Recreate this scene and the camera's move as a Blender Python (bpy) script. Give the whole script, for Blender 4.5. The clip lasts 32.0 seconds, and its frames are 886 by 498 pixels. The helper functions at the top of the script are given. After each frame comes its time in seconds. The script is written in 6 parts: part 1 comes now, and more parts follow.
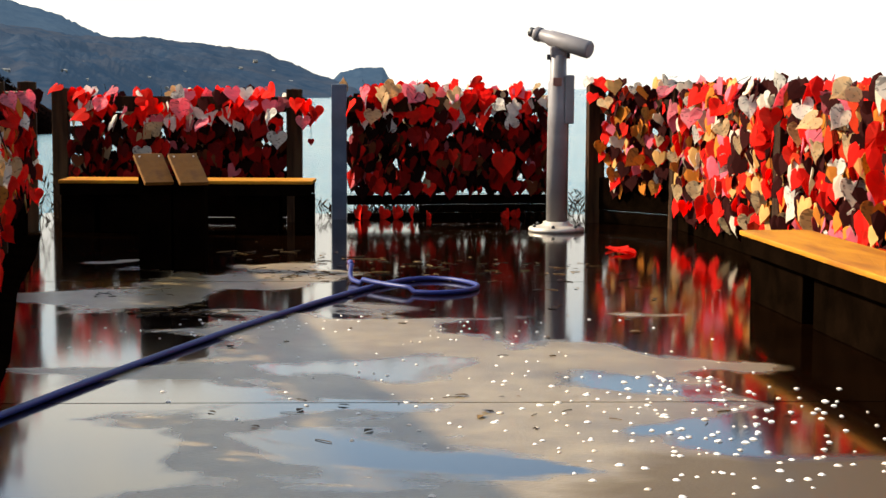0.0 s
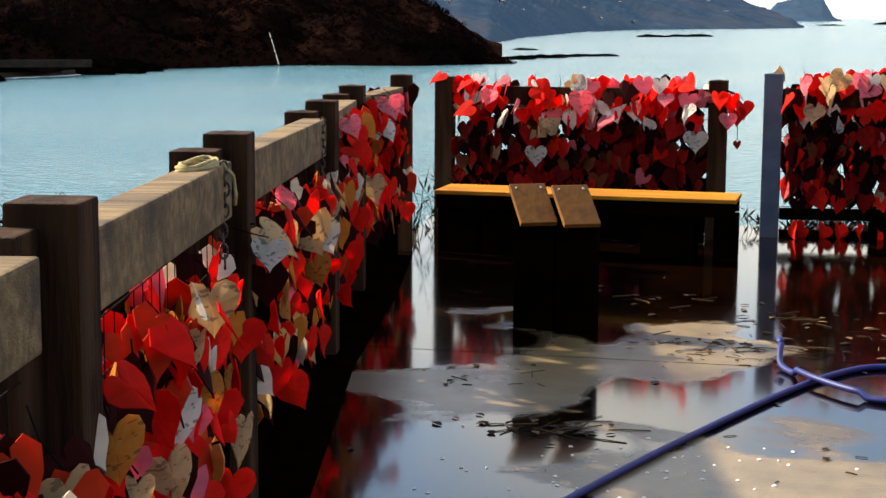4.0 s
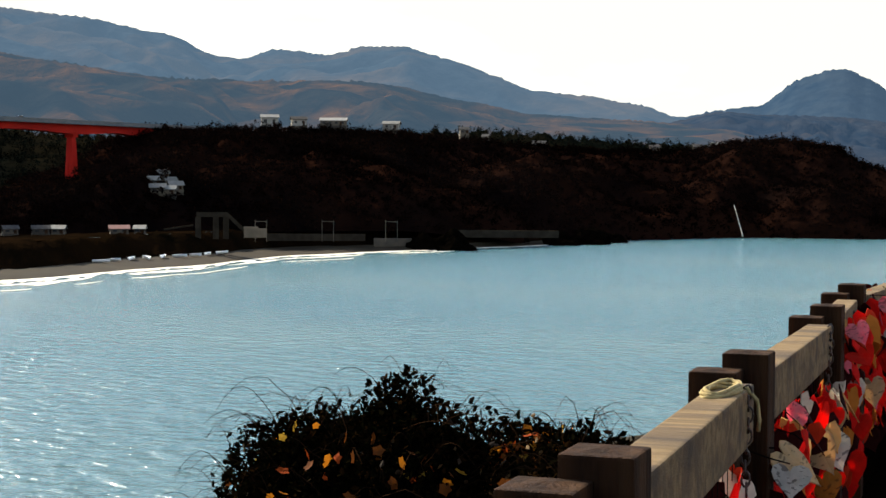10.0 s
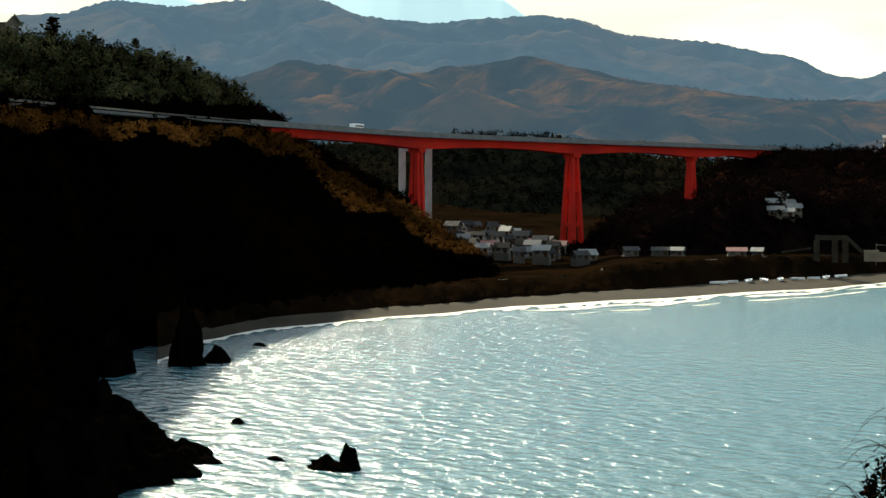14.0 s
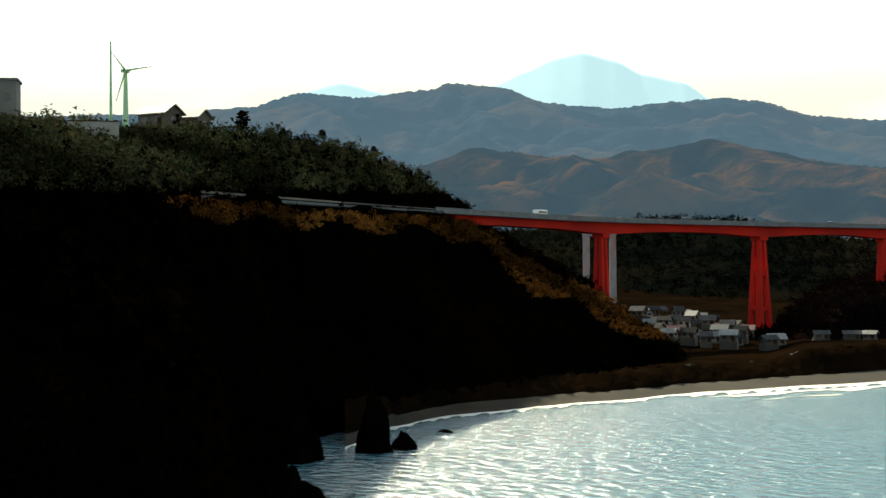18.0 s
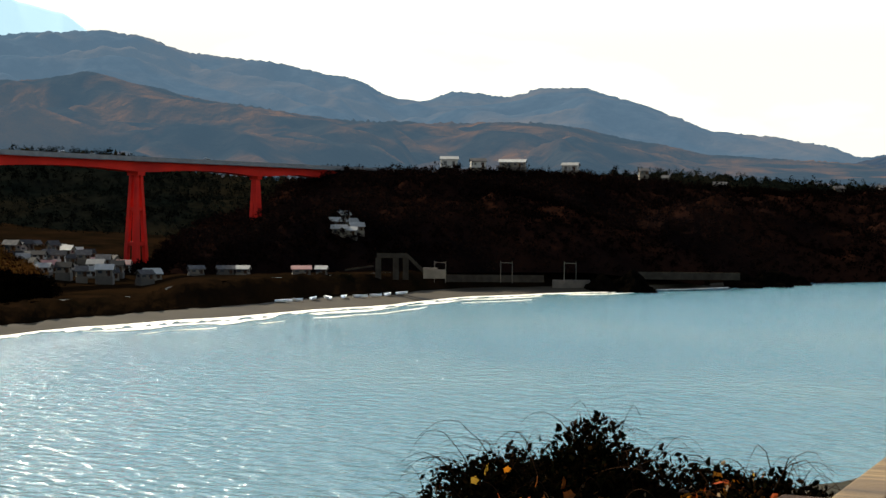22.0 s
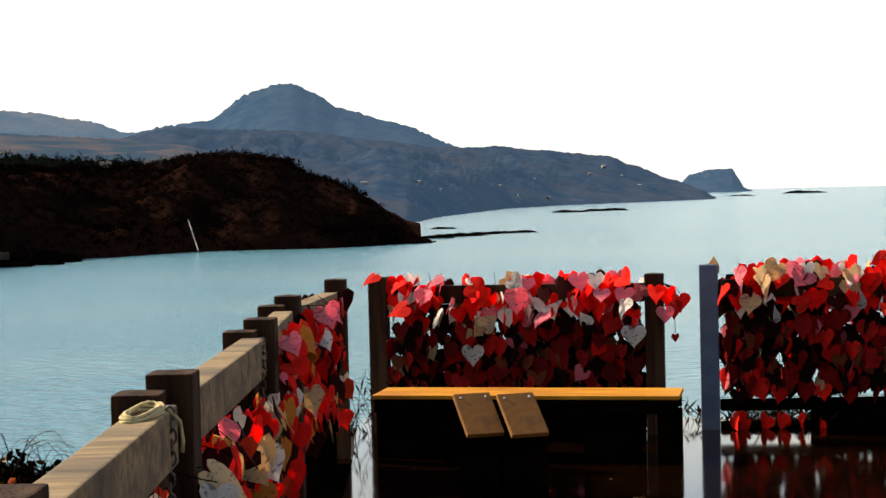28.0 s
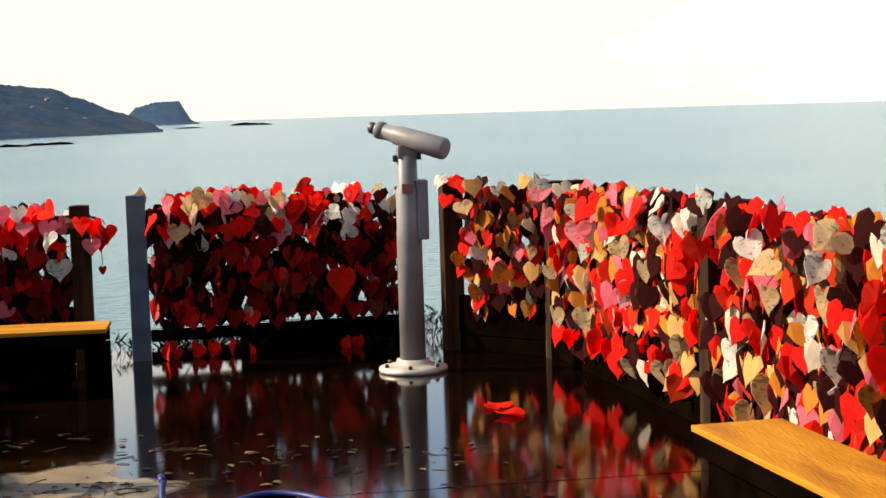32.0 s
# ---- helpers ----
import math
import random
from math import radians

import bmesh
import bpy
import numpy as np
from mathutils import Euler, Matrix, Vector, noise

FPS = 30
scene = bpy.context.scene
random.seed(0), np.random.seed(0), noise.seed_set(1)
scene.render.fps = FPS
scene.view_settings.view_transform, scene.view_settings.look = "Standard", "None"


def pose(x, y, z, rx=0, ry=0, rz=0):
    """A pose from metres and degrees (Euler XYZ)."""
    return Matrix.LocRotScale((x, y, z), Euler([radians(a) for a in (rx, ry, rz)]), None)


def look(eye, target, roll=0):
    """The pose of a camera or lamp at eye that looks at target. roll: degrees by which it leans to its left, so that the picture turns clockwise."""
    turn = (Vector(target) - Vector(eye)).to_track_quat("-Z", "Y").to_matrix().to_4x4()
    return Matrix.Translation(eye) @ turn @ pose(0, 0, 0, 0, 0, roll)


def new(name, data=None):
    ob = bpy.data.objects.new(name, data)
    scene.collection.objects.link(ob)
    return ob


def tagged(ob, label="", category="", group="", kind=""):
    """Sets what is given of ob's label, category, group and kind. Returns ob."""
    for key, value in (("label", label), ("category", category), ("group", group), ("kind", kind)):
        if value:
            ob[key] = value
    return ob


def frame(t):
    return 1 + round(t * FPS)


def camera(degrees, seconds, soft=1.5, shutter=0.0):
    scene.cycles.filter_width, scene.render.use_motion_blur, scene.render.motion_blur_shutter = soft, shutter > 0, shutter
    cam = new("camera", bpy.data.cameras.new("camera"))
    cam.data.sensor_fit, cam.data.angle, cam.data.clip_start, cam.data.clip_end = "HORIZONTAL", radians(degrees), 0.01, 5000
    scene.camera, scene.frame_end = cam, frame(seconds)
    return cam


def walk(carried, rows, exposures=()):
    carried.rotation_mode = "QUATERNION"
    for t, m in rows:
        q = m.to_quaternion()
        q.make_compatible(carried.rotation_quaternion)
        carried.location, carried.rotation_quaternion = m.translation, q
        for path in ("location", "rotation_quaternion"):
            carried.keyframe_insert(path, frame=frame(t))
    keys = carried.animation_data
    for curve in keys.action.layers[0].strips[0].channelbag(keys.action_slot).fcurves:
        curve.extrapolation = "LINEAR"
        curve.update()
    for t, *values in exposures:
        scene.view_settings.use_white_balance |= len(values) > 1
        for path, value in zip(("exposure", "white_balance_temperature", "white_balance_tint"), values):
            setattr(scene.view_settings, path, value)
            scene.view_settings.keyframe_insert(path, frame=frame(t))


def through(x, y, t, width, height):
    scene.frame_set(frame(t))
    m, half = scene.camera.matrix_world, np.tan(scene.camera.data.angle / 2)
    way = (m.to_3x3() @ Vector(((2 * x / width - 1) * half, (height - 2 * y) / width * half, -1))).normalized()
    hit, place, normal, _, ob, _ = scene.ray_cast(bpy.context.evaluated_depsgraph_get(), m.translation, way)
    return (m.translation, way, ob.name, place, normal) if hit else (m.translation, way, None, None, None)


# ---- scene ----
cam = camera(29.99, 32.0, soft=1.5)
PATH = [
    (0.0, pose(0.207, -2.296, 1.117, 84.17, -0.31, -1.24)),
    (0.5, pose(0.224, -2.065, 1.151, 83.31, 0.35, 0.11)),
    (1.0, pose(0.317, -1.794, 1.209, 82.52, 1.47, 2.96)),
    (1.5, pose(0.362, -1.559, 1.242, 82.23, 1.70, 5.79)),
    (2.0, pose(0.282, -1.241, 1.314, 81.73, 1.25, 7.67)),
    (2.5, pose(0.189, -0.912, 1.352, 81.57, 0.92, 9.28)),
    (3.0, pose(0.131, -0.633, 1.382, 81.58, 0.56, 10.85)),
    (3.5, pose(0.137, -0.342, 1.447, 81.66, 0.24, 12.61)),
    (5.5, pose(0.006, 0.038, 1.538, 82.43, -0.99, 14.73)),
    (6.0, pose(0.008, 0.075, 1.556, 83.23, -0.73, 15.23)),
    (6.5, pose(0.004, 0.129, 1.585, 84.52, -0.47, 15.62)),
    (7.0, pose(0.004, 0.141, 1.602, 85.64, -0.38, 15.79)),
    (7.5, pose(0.002, 0.061, 1.608, 86.65, -0.55, 15.37)),
    (8.0, pose(-0.005, 0.023, 1.616, 87.07, -0.83, 16.39)),
    (8.5, pose(-0.034, 0.023, 1.618, 87.18, -0.34, 19.15)),
    (9.0, pose(-0.056, -0.025, 1.612, 87.30, -0.49, 22.65)),
    (9.5, pose(-0.067, -0.069, 1.614, 87.43, -0.38, 26.14)),
    (10.0, pose(-0.079, -0.084, 1.617, 87.54, -0.27, 29.51)),
    (10.5, pose(-0.107, -0.085, 1.612, 87.66, -0.24, 32.77)),
    (11.0, pose(-0.124, -0.096, 1.602, 87.75, -0.34, 35.87)),
    (11.5, pose(-0.135, -0.120, 1.593, 87.83, -0.25, 38.73)),
    (12.0, pose(-0.142, -0.148, 1.584, 87.88, -0.24, 41.43)),
    (12.5, pose(-0.148, -0.166, 1.582, 87.97, -0.37, 43.83)),
    (13.0, pose(-0.149, -0.169, 1.587, 88.04, -0.51, 46.07)),
    (13.5, pose(-0.145, -0.156, 1.604, 88.14, -0.40, 48.37)),
    (14.0, pose(-0.138, -0.142, 1.627, 88.23, -0.20, 50.66)),
    (14.5, pose(-0.135, -0.134, 1.644, 88.35, -0.09, 53.01)),
    (15.0, pose(-0.137, -0.136, 1.653, 88.51, 0.15, 55.07)),
    (15.5, pose(-0.141, -0.143, 1.653, 88.68, 0.17, 56.40)),
    (17.5, pose(-0.133, -0.172, 1.630, 90.91, 0.49, 57.21)),
    (18.0, pose(-0.127, -0.173, 1.629, 91.22, 0.43, 57.03)),
    (18.5, pose(-0.121, -0.172, 1.631, 91.18, 0.41, 55.96)),
    (19.0, pose(-0.116, -0.172, 1.632, 91.10, 0.35, 53.87)),
    (19.5, pose(-0.108, -0.168, 1.633, 91.05, 0.21, 51.03)),
    (20.0, pose(-0.099, -0.170, 1.636, 90.78, -0.04, 47.83)),
    (20.5, pose(-0.092, -0.176, 1.638, 90.14, -0.25, 44.63)),
    (21.0, pose(-0.084, -0.185, 1.641, 89.41, -0.44, 41.46)),
    (21.5, pose(-0.074, -0.196, 1.642, 89.03, -0.29, 38.46)),
    (22.0, pose(-0.065, -0.207, 1.644, 88.94, -0.31, 35.69)),
    (22.5, pose(-0.055, -0.214, 1.645, 88.85, -0.07, 33.20)),
    (23.0, pose(-0.043, -0.213, 1.646, 88.75, 0.15, 30.95)),
    (23.5, pose(-0.036, -0.214, 1.639, 88.68, 0.19, 28.91)),
    (24.0, pose(-0.022, -0.237, 1.647, 88.58, 0.40, 26.97)),
    (24.5, pose(-0.002, -0.266, 1.650, 88.51, 0.47, 25.07)),
    (26.5, pose(0.032, -0.215, 1.651, 88.16, 1.07, 17.45)),
    (27.0, pose(0.010, -0.127, 1.639, 88.06, 1.09, 15.30)),
    (27.5, pose(-0.005, -0.037, 1.631, 87.95, 1.25, 13.07)),
    (28.0, pose(-0.010, 0.022, 1.625, 87.88, 1.38, 10.75)),
    (28.5, pose(-0.001, 0.032, 1.626, 87.81, 1.44, 8.36)),
    (29.0, pose(0.014, 0.056, 1.629, 87.71, 1.45, 5.95)),
    (29.5, pose(0.024, 0.073, 1.629, 87.63, 1.34, 3.42)),
    (30.0, pose(0.046, 0.069, 1.629, 87.44, 1.34, 0.81)),
    (30.5, pose(0.058, 0.057, 1.633, 87.07, 1.36, -1.73)),
    (31.0, pose(0.073, 0.060, 1.629, 86.54, 1.56, -3.96)),
    (31.5, pose(0.098, 0.068, 1.614, 85.89, 1.67, -6.03)),
    (32.0, pose(0.131, 0.102, 1.599, 85.04, 1.73, -8.20)),
]
LOOK = [(0.0, 1.7, 6900, 9), (3.5, 1.85, 6800, 9), (6.0, 1.87, 6600, 10), (7.0, 1.87, 6600, 10), (8.0, 1.55, 6600, 10), (10.0, 1.5, 6600, 8), (13.0, 1.45, 7000, -1), (20.0, 1.42, 7100, -3), (22.0, 1.5, 6700, 6), (25.0, 1.52, 6650, 9), (28.0, 1.6, 6800, 9), (32.0, 1.5, 7000, 9)]
walk(cam, PATH, LOOK)

# ---- world and sun ----
SUN_AZ, SUN_EL = -76.0, 33.0
SKY, HAZE, CLOUD = 0.10, (0.385, 0.378, 0.355, 1), (0.60, 0.57, 0.50, 1)
world = bpy.data.worlds.new("world")
scene.world = world
world.use_nodes = True
wn = world.node_tree
wn.nodes.clear()
w_out = wn.nodes.new("ShaderNodeOutputWorld")
w_bg = wn.nodes.new("ShaderNodeBackground")
w_sky = wn.nodes.new("ShaderNodeTexSky")
w_sky.sky_type = "NISHITA"
w_sky.sun_disc = False
w_sky.sun_elevation = radians(SUN_EL)
w_sky.sun_rotation = radians(SUN_AZ)
w_sky.air_density, w_sky.dust_density, w_sky.ozone_density = 1.0, 1.0, 2.0
w_bg.inputs["Strength"].default_value = 1.0
# thin white haze towards the horizon and drifting cloud above it
w_co = wn.nodes.new("ShaderNodeTexCoord")
w_sep = wn.nodes.new("ShaderNodeSeparateXYZ")
wn.links.new(w_co.outputs["Generated"], w_sep.inputs[0])
w_haze = wn.nodes.new("ShaderNodeMapRange")
w_haze.interpolation_type = "SMOOTHERSTEP"
for k, v in ((1, 0.095), (2, 0.20), (3, 1.0), (4, 0.06)):
    w_haze.inputs[k].default_value = v
wn.links.new(w_sep.outputs[2], w_haze.inputs[0])
w_map = wn.nodes.new("ShaderNodeMapping")
w_map.inputs["Scale"].default_value = (1.0, 1.0, 3.2)
wn.links.new(w_co.outputs["Generated"], w_map.inputs[0])
w_cloud = wn.nodes.new("ShaderNodeTexNoise")
w_cloud.inputs["Scale"].default_value, w_cloud.inputs["Detail"].default_value = 3.4, 5.0
wn.links.new(w_map.outputs[0], w_cloud.inputs["Vector"])
w_cr = wn.nodes.new("ShaderNodeMapRange")
for k, v in ((1, 0.54), (2, 0.66), (3, 0.0), (4, 0.75)):
    w_cr.inputs[k].default_value = v
wn.links.new(w_cloud.outputs[0], w_cr.inputs[0])
w_max = wn.nodes.new("ShaderNodeMath")
w_max.operation = "MAXIMUM"
wn.links.new(w_haze.outputs[0], w_max.inputs[0])
wn.links.new(w_cr.outputs[0], w_max.inputs[1])
w_dim = wn.nodes.new("ShaderNodeMix")
w_dim.data_type, w_dim.blend_type = "RGBA", "MULTIPLY"
w_dim.inputs[0].default_value = 1.0
w_dim.inputs[7].default_value = (SKY, SKY, SKY, 1)
wn.links.new(w_sky.outputs[0], w_dim.inputs[6])
w_mix = wn.nodes.new("ShaderNodeMix")
w_mix.data_type = "RGBA"
wn.links.new(w_max.outputs[0], w_mix.inputs[0])
wn.links.new(w_dim.outputs[2], w_mix.inputs[6])
w_mix.inputs[7].default_value = HAZE
w_lit = wn.nodes.new("ShaderNodeMix")
w_lit.data_type = "RGBA"
wn.links.new(w_cr.outputs[0], w_lit.inputs[0])
wn.links.new(w_mix.outputs[2], w_lit.inputs[6])
w_lit.inputs[7].default_value = CLOUD
wn.links.new(w_lit.outputs[2], w_bg.inputs[0])
wn.links.new(w_bg.outputs[0], w_out.inputs[0])
sun_data = bpy.data.lights.new("sun", "SUN")
sun_data.energy, sun_data.angle, sun_data.color = 3.9, radians(1.5), (1.0, 0.90, 0.74)
sun = new("sun", sun_data)
sun_dir = Vector((math.sin(radians(SUN_AZ)) * math.cos(radians(SUN_EL)), math.cos(radians(SUN_AZ)) * math.cos(radians(SUN_EL)), math.sin(radians(SUN_EL))))
sun.matrix_world = look(sun_dir * 100, (0, 0, 0))

SEA = -23.4


# ---- materials ----
def mat(name, col, rough=0.7, col2=None, scale=4.0, metal=0.0, bump=0.0, bscale=40.0, detail=6.0, glow=None, col3=None, stain=1.3, rand=0.0, stretch=(1, 1, 1), coords="Object", spec=0.5):
    """A procedural surface: two scales of colour variation, relief, and an optional shift for each object."""
    m = bpy.data.materials.new(name)
    m.use_nodes = True
    nt = m.node_tree
    n, l = nt.nodes, nt.links
    b = n["Principled BSDF"]
    b.inputs["Roughness"].default_value = rough
    b.inputs["Metallic"].default_value = metal
    b.inputs["Specular IOR Level"].default_value = spec
    if coords == "World":
        co = n.new("ShaderNodeNewGeometry").outputs["Position"]
    else:
        co = n.new("ShaderNodeTexCoord").outputs[coords]
    mp = n.new("ShaderNodeMapping")
    mp.inputs["Scale"].default_value = stretch
    l.new(co, mp.inputs[0])
    fine = n.new("ShaderNodeTexNoise")
    fine.inputs["Scale"].default_value, fine.inputs["Detail"].default_value = scale, detail
    l.new(mp.outputs[0], fine.inputs["Vector"])
    ramp = n.new("ShaderNodeValToRGB")
    ramp.color_ramp.elements[0].position, ramp.color_ramp.elements[1].position = 0.32, 0.68
    ramp.color_ramp.elements[0].color = (*col, 1)
    ramp.color_ramp.elements[1].color = (*(col2 or [c * 1.25 for c in col]), 1)
    l.new(fine.outputs[0], ramp.inputs[0])
    out = ramp.outputs[0]
    if col3:
        big = n.new("ShaderNodeTexNoise")
        big.inputs["Scale"].default_value, big.inputs["Detail"].default_value = stain, 4.0
        l.new(mp.outputs[0], big.inputs["Vector"])
        r2 = n.new("ShaderNodeValToRGB")
        r2.color_ramp.elements[0].position, r2.color_ramp.elements[1].position = 0.45, 0.68
        l.new(big.outputs[0], r2.inputs[0])
        mx = n.new("ShaderNodeMix")
        mx.data_type = "RGBA"
        l.new(r2.outputs[0], mx.inputs[0])
        l.new(out, mx.inputs[6])
        mx.inputs[7].default_value = (*col3, 1)
        out = mx.outputs[2]
    if rand:
        info = n.new("ShaderNodeObjectInfo")
        mr = n.new("ShaderNodeMapRange")
        mr.inputs[3].default_value, mr.inputs[4].default_value = 1 - rand, 1 + rand
        l.new(info.outputs["Random"], mr.inputs[0])
        hs = n.new("ShaderNodeHueSaturation")
        l.new(mr.outputs[0], hs.inputs["Value"])
        l.new(out, hs.inputs["Color"])
        out = hs.outputs[0]
    l.new(out, b.inputs["Base Color"])
    # emission that imitates haze on distant surfaces
    if glow:
        b.inputs["Emission Color"].default_value = (*glow, 1)
        b.inputs["Emission Strength"].default_value = 1.0
    if bump:
        bn = n.new("ShaderNodeTexNoise")
        bn.inputs["Scale"].default_value, bn.inputs["Detail"].default_value = bscale, 5.0
        l.new(mp.outputs[0], bn.inputs["Vector"])
        bp = n.new("ShaderNodeBump")
        bp.inputs["Strength"].default_value = bump
        bp.inputs["Distance"].default_value = 0.4 / bscale
        l.new(bn.outputs[0], bp.inputs["Height"])
        l.new(bp.outputs[0], b.inputs["Normal"])
    return m


M_POST = mat("weathered_post_wood", (0.009, 0.0035, 0.0012), 0.9, (0.036, 0.0145, 0.0050), 6, bump=0.6, bscale=30, stretch=(4, 4, 0.4), col3=(0.055, 0.026, 0.010), stain=2.5, rand=0.2, spec=0.1)
M_RAIL = mat("grey_rail_wood", (0.10, 0.062, 0.026), 0.85, (0.22, 0.145, 0.066), 9, bump=0.5, bscale=40, stretch=(4, 0.5, 4), col3=(0.06, 0.04, 0.024), stain=2.0, rand=0.15, spec=0.2)
M_BENCH = mat("wet_orange_bench_wood", (0.30, 0.115, 0.006), 0.6, (0.40, 0.170, 0.012), 5, bump=0.4, bscale=35, stretch=(0.6, 3, 3), rand=0.12, col3=(0.22, 0.075, 0.006), stain=3, spec=0.12)
# timber near black: the shade on benches and low rails is in the colour
M_BENCHDARK = mat("shade_black_timber", (0.0015, 0.0008, 0.0004), 0.95, (0.0040, 0.0020, 0.0010), 6, bump=0.4, bscale=30, spec=0.0)
M_BOARD = mat("ochre_board", (0.120, 0.045, 0.006), 0.6, (0.185, 0.074, 0.011), 8, bump=0.25, bscale=40, col3=(0.09, 0.036, 0.008), stain=9, spec=0.15)
M_BLUEPOST = mat("blue_grey_painted_post", (0.035, 0.055, 0.085), 0.7, (0.075, 0.10, 0.135), 7, bump=0.3, bscale=30, col3=(0.05, 0.06, 0.08), stain=3)
M_WIRE = mat("dark_wire", (0.004, 0.003, 0.0025), 0.8, spec=0.05)
M_SCOPE = mat("grey_enamel", (0.15, 0.135, 0.133), 0.45, (0.19, 0.172, 0.168), 5, col3=(0.11, 0.098, 0.096), stain=3, spec=0.3)
M_SCOPEDARK = mat("black_rubber", (0.015, 0.015, 0.015), 0.5)
M_STEEL = mat("worn_base_steel", (0.35, 0.30, 0.24), 0.4, (0.5, 0.45, 0.38), 12, metal=0.3)
M_HOSE = mat("blue_hose_rubber", (0.006, 0.011, 0.085), 0.5, (0.010, 0.017, 0.12), 6, spec=0.3)
M_CONC = mat("grey_concrete", (0.10, 0.095, 0.09), 0.85, (0.15, 0.143, 0.135), 0.4)
M_PALECONC = mat("pale_concrete", (0.24, 0.23, 0.22), 0.85, (0.34, 0.325, 0.305), 0.4)
M_REDSTEEL = mat("red_bridge_steel", (0.42, 0.012, 0.006), 0.7, (0.52, 0.02, 0.01), 0.12, col3=(0.32, 0.012, 0.008), stain=0.05, spec=0.08)
M_ROCK = mat("dark_sea_rock", (0.0009, 0.0007, 0.0005), 0.95, (0.0026, 0.0019, 0.0013), 0.5, bump=0.8, bscale=1.0, spec=0.0)
M_SEAWALL = mat("weathered_sea_wall", (0.018, 0.014, 0.010), 0.9, (0.036, 0.029, 0.021), 0.3, spec=0.0)
M_SAND = mat("grey_brown_sand", (0.020, 0.015, 0.008), 0.9, (0.036, 0.027, 0.015), 0.1, col3=(0.014, 0.010, 0.006), stain=0.02, coords="World", spec=0.1)


def heart_mat(name, col, col2, ink=0.0):
    """Painted thin plaque: mottled paint, faded patches, light coming through it, and dark strokes of writing where ink is set."""
    m = mat(name, col, 0.8, col2, 30, col3=[c * 0.7 for c in col2], stain=9, rand=0.22, bump=0.15, bscale=60, spec=0.12)
    n, l = m.node_tree.nodes, m.node_tree.links
    b, out = n["Principled BSDF"], n["Material Output"]
    src = b.inputs["Base Color"].links[0].from_socket
    if ink:
        co = n.new("ShaderNodeTexCoord")
        info = n.new("ShaderNodeObjectInfo")
        add = n.new("ShaderNodeVectorMath")
        mp = n.new("ShaderNodeMapping")
        mp.inputs["Scale"].default_value = (32, 10, 75)
        l.new(co.outputs["Object"], mp.inputs[0])
        l.new(mp.outputs[0], add.inputs[0])
        l.new(info.outputs["Random"], add.inputs[1])
        nz = n.new("ShaderNodeTexNoise")
        nz.inputs["Scale"].default_value, nz.inputs["Detail"].default_value = 1.0, 1.0
        l.new(add.outputs[0], nz.inputs["Vector"])
        th = n.new("ShaderNodeMapRange")
        for k, v in ((1, 0.60), (2, 0.63), (3, 0.0), (4, ink)):
            th.inputs[k].default_value = v
        l.new(nz.outputs[0], th.inputs[0])
        mx = n.new("ShaderNodeMix")
        mx.data_type = "RGBA"
        l.new(th.outputs[0], mx.inputs[0])
        l.new(src, mx.inputs[6])
        mx.inputs[7].default_value = (0.03, 0.02, 0.02, 1)
        src = mx.outputs[2]
        l.new(src, b.inputs["Base Color"])
    tr = n.new("ShaderNodeBsdfTranslucent")
    l.new(src, tr.inputs["Color"])
    ms = n.new("ShaderNodeMixShader")
    ms.inputs[0].default_value = 0.62
    l.new(b.outputs[0], ms.inputs[1])
    l.new(tr.outputs[0], ms.inputs[2])
    l.new(ms.outputs[0], out.inputs["Surface"])
    return m


H_RED = heart_mat("red_plaque", (0.86, 0.014, 0.006), (0.90, 0.030, 0.014))
H_RED2 = heart_mat("dull_red_plaque", (0.38, 0.008, 0.006), (0.48, 0.016, 0.012))
# red darkened in the paint to give low outer plaques their shade
H_RED_SHADE = heart_mat("shaded_red_plaque", (0.11, 0.004, 0.003), (0.18, 0.007, 0.006))
H_PINK = heart_mat("pink_plaque", (0.85, 0.13, 0.19), (0.86, 0.30, 0.32), 0.5)
H_WHITE = heart_mat("white_plaque", (0.74, 0.66, 0.55), (0.82, 0.76, 0.67), 0.6)
H_CREAM = heart_mat("cream_plaque", (0.66, 0.42, 0.19), (0.72, 0.52, 0.29), 0.5)
H_TAN = heart_mat("tan_plaque", (0.60, 0.21, 0.026), (0.66, 0.30, 0.060), 0.5)


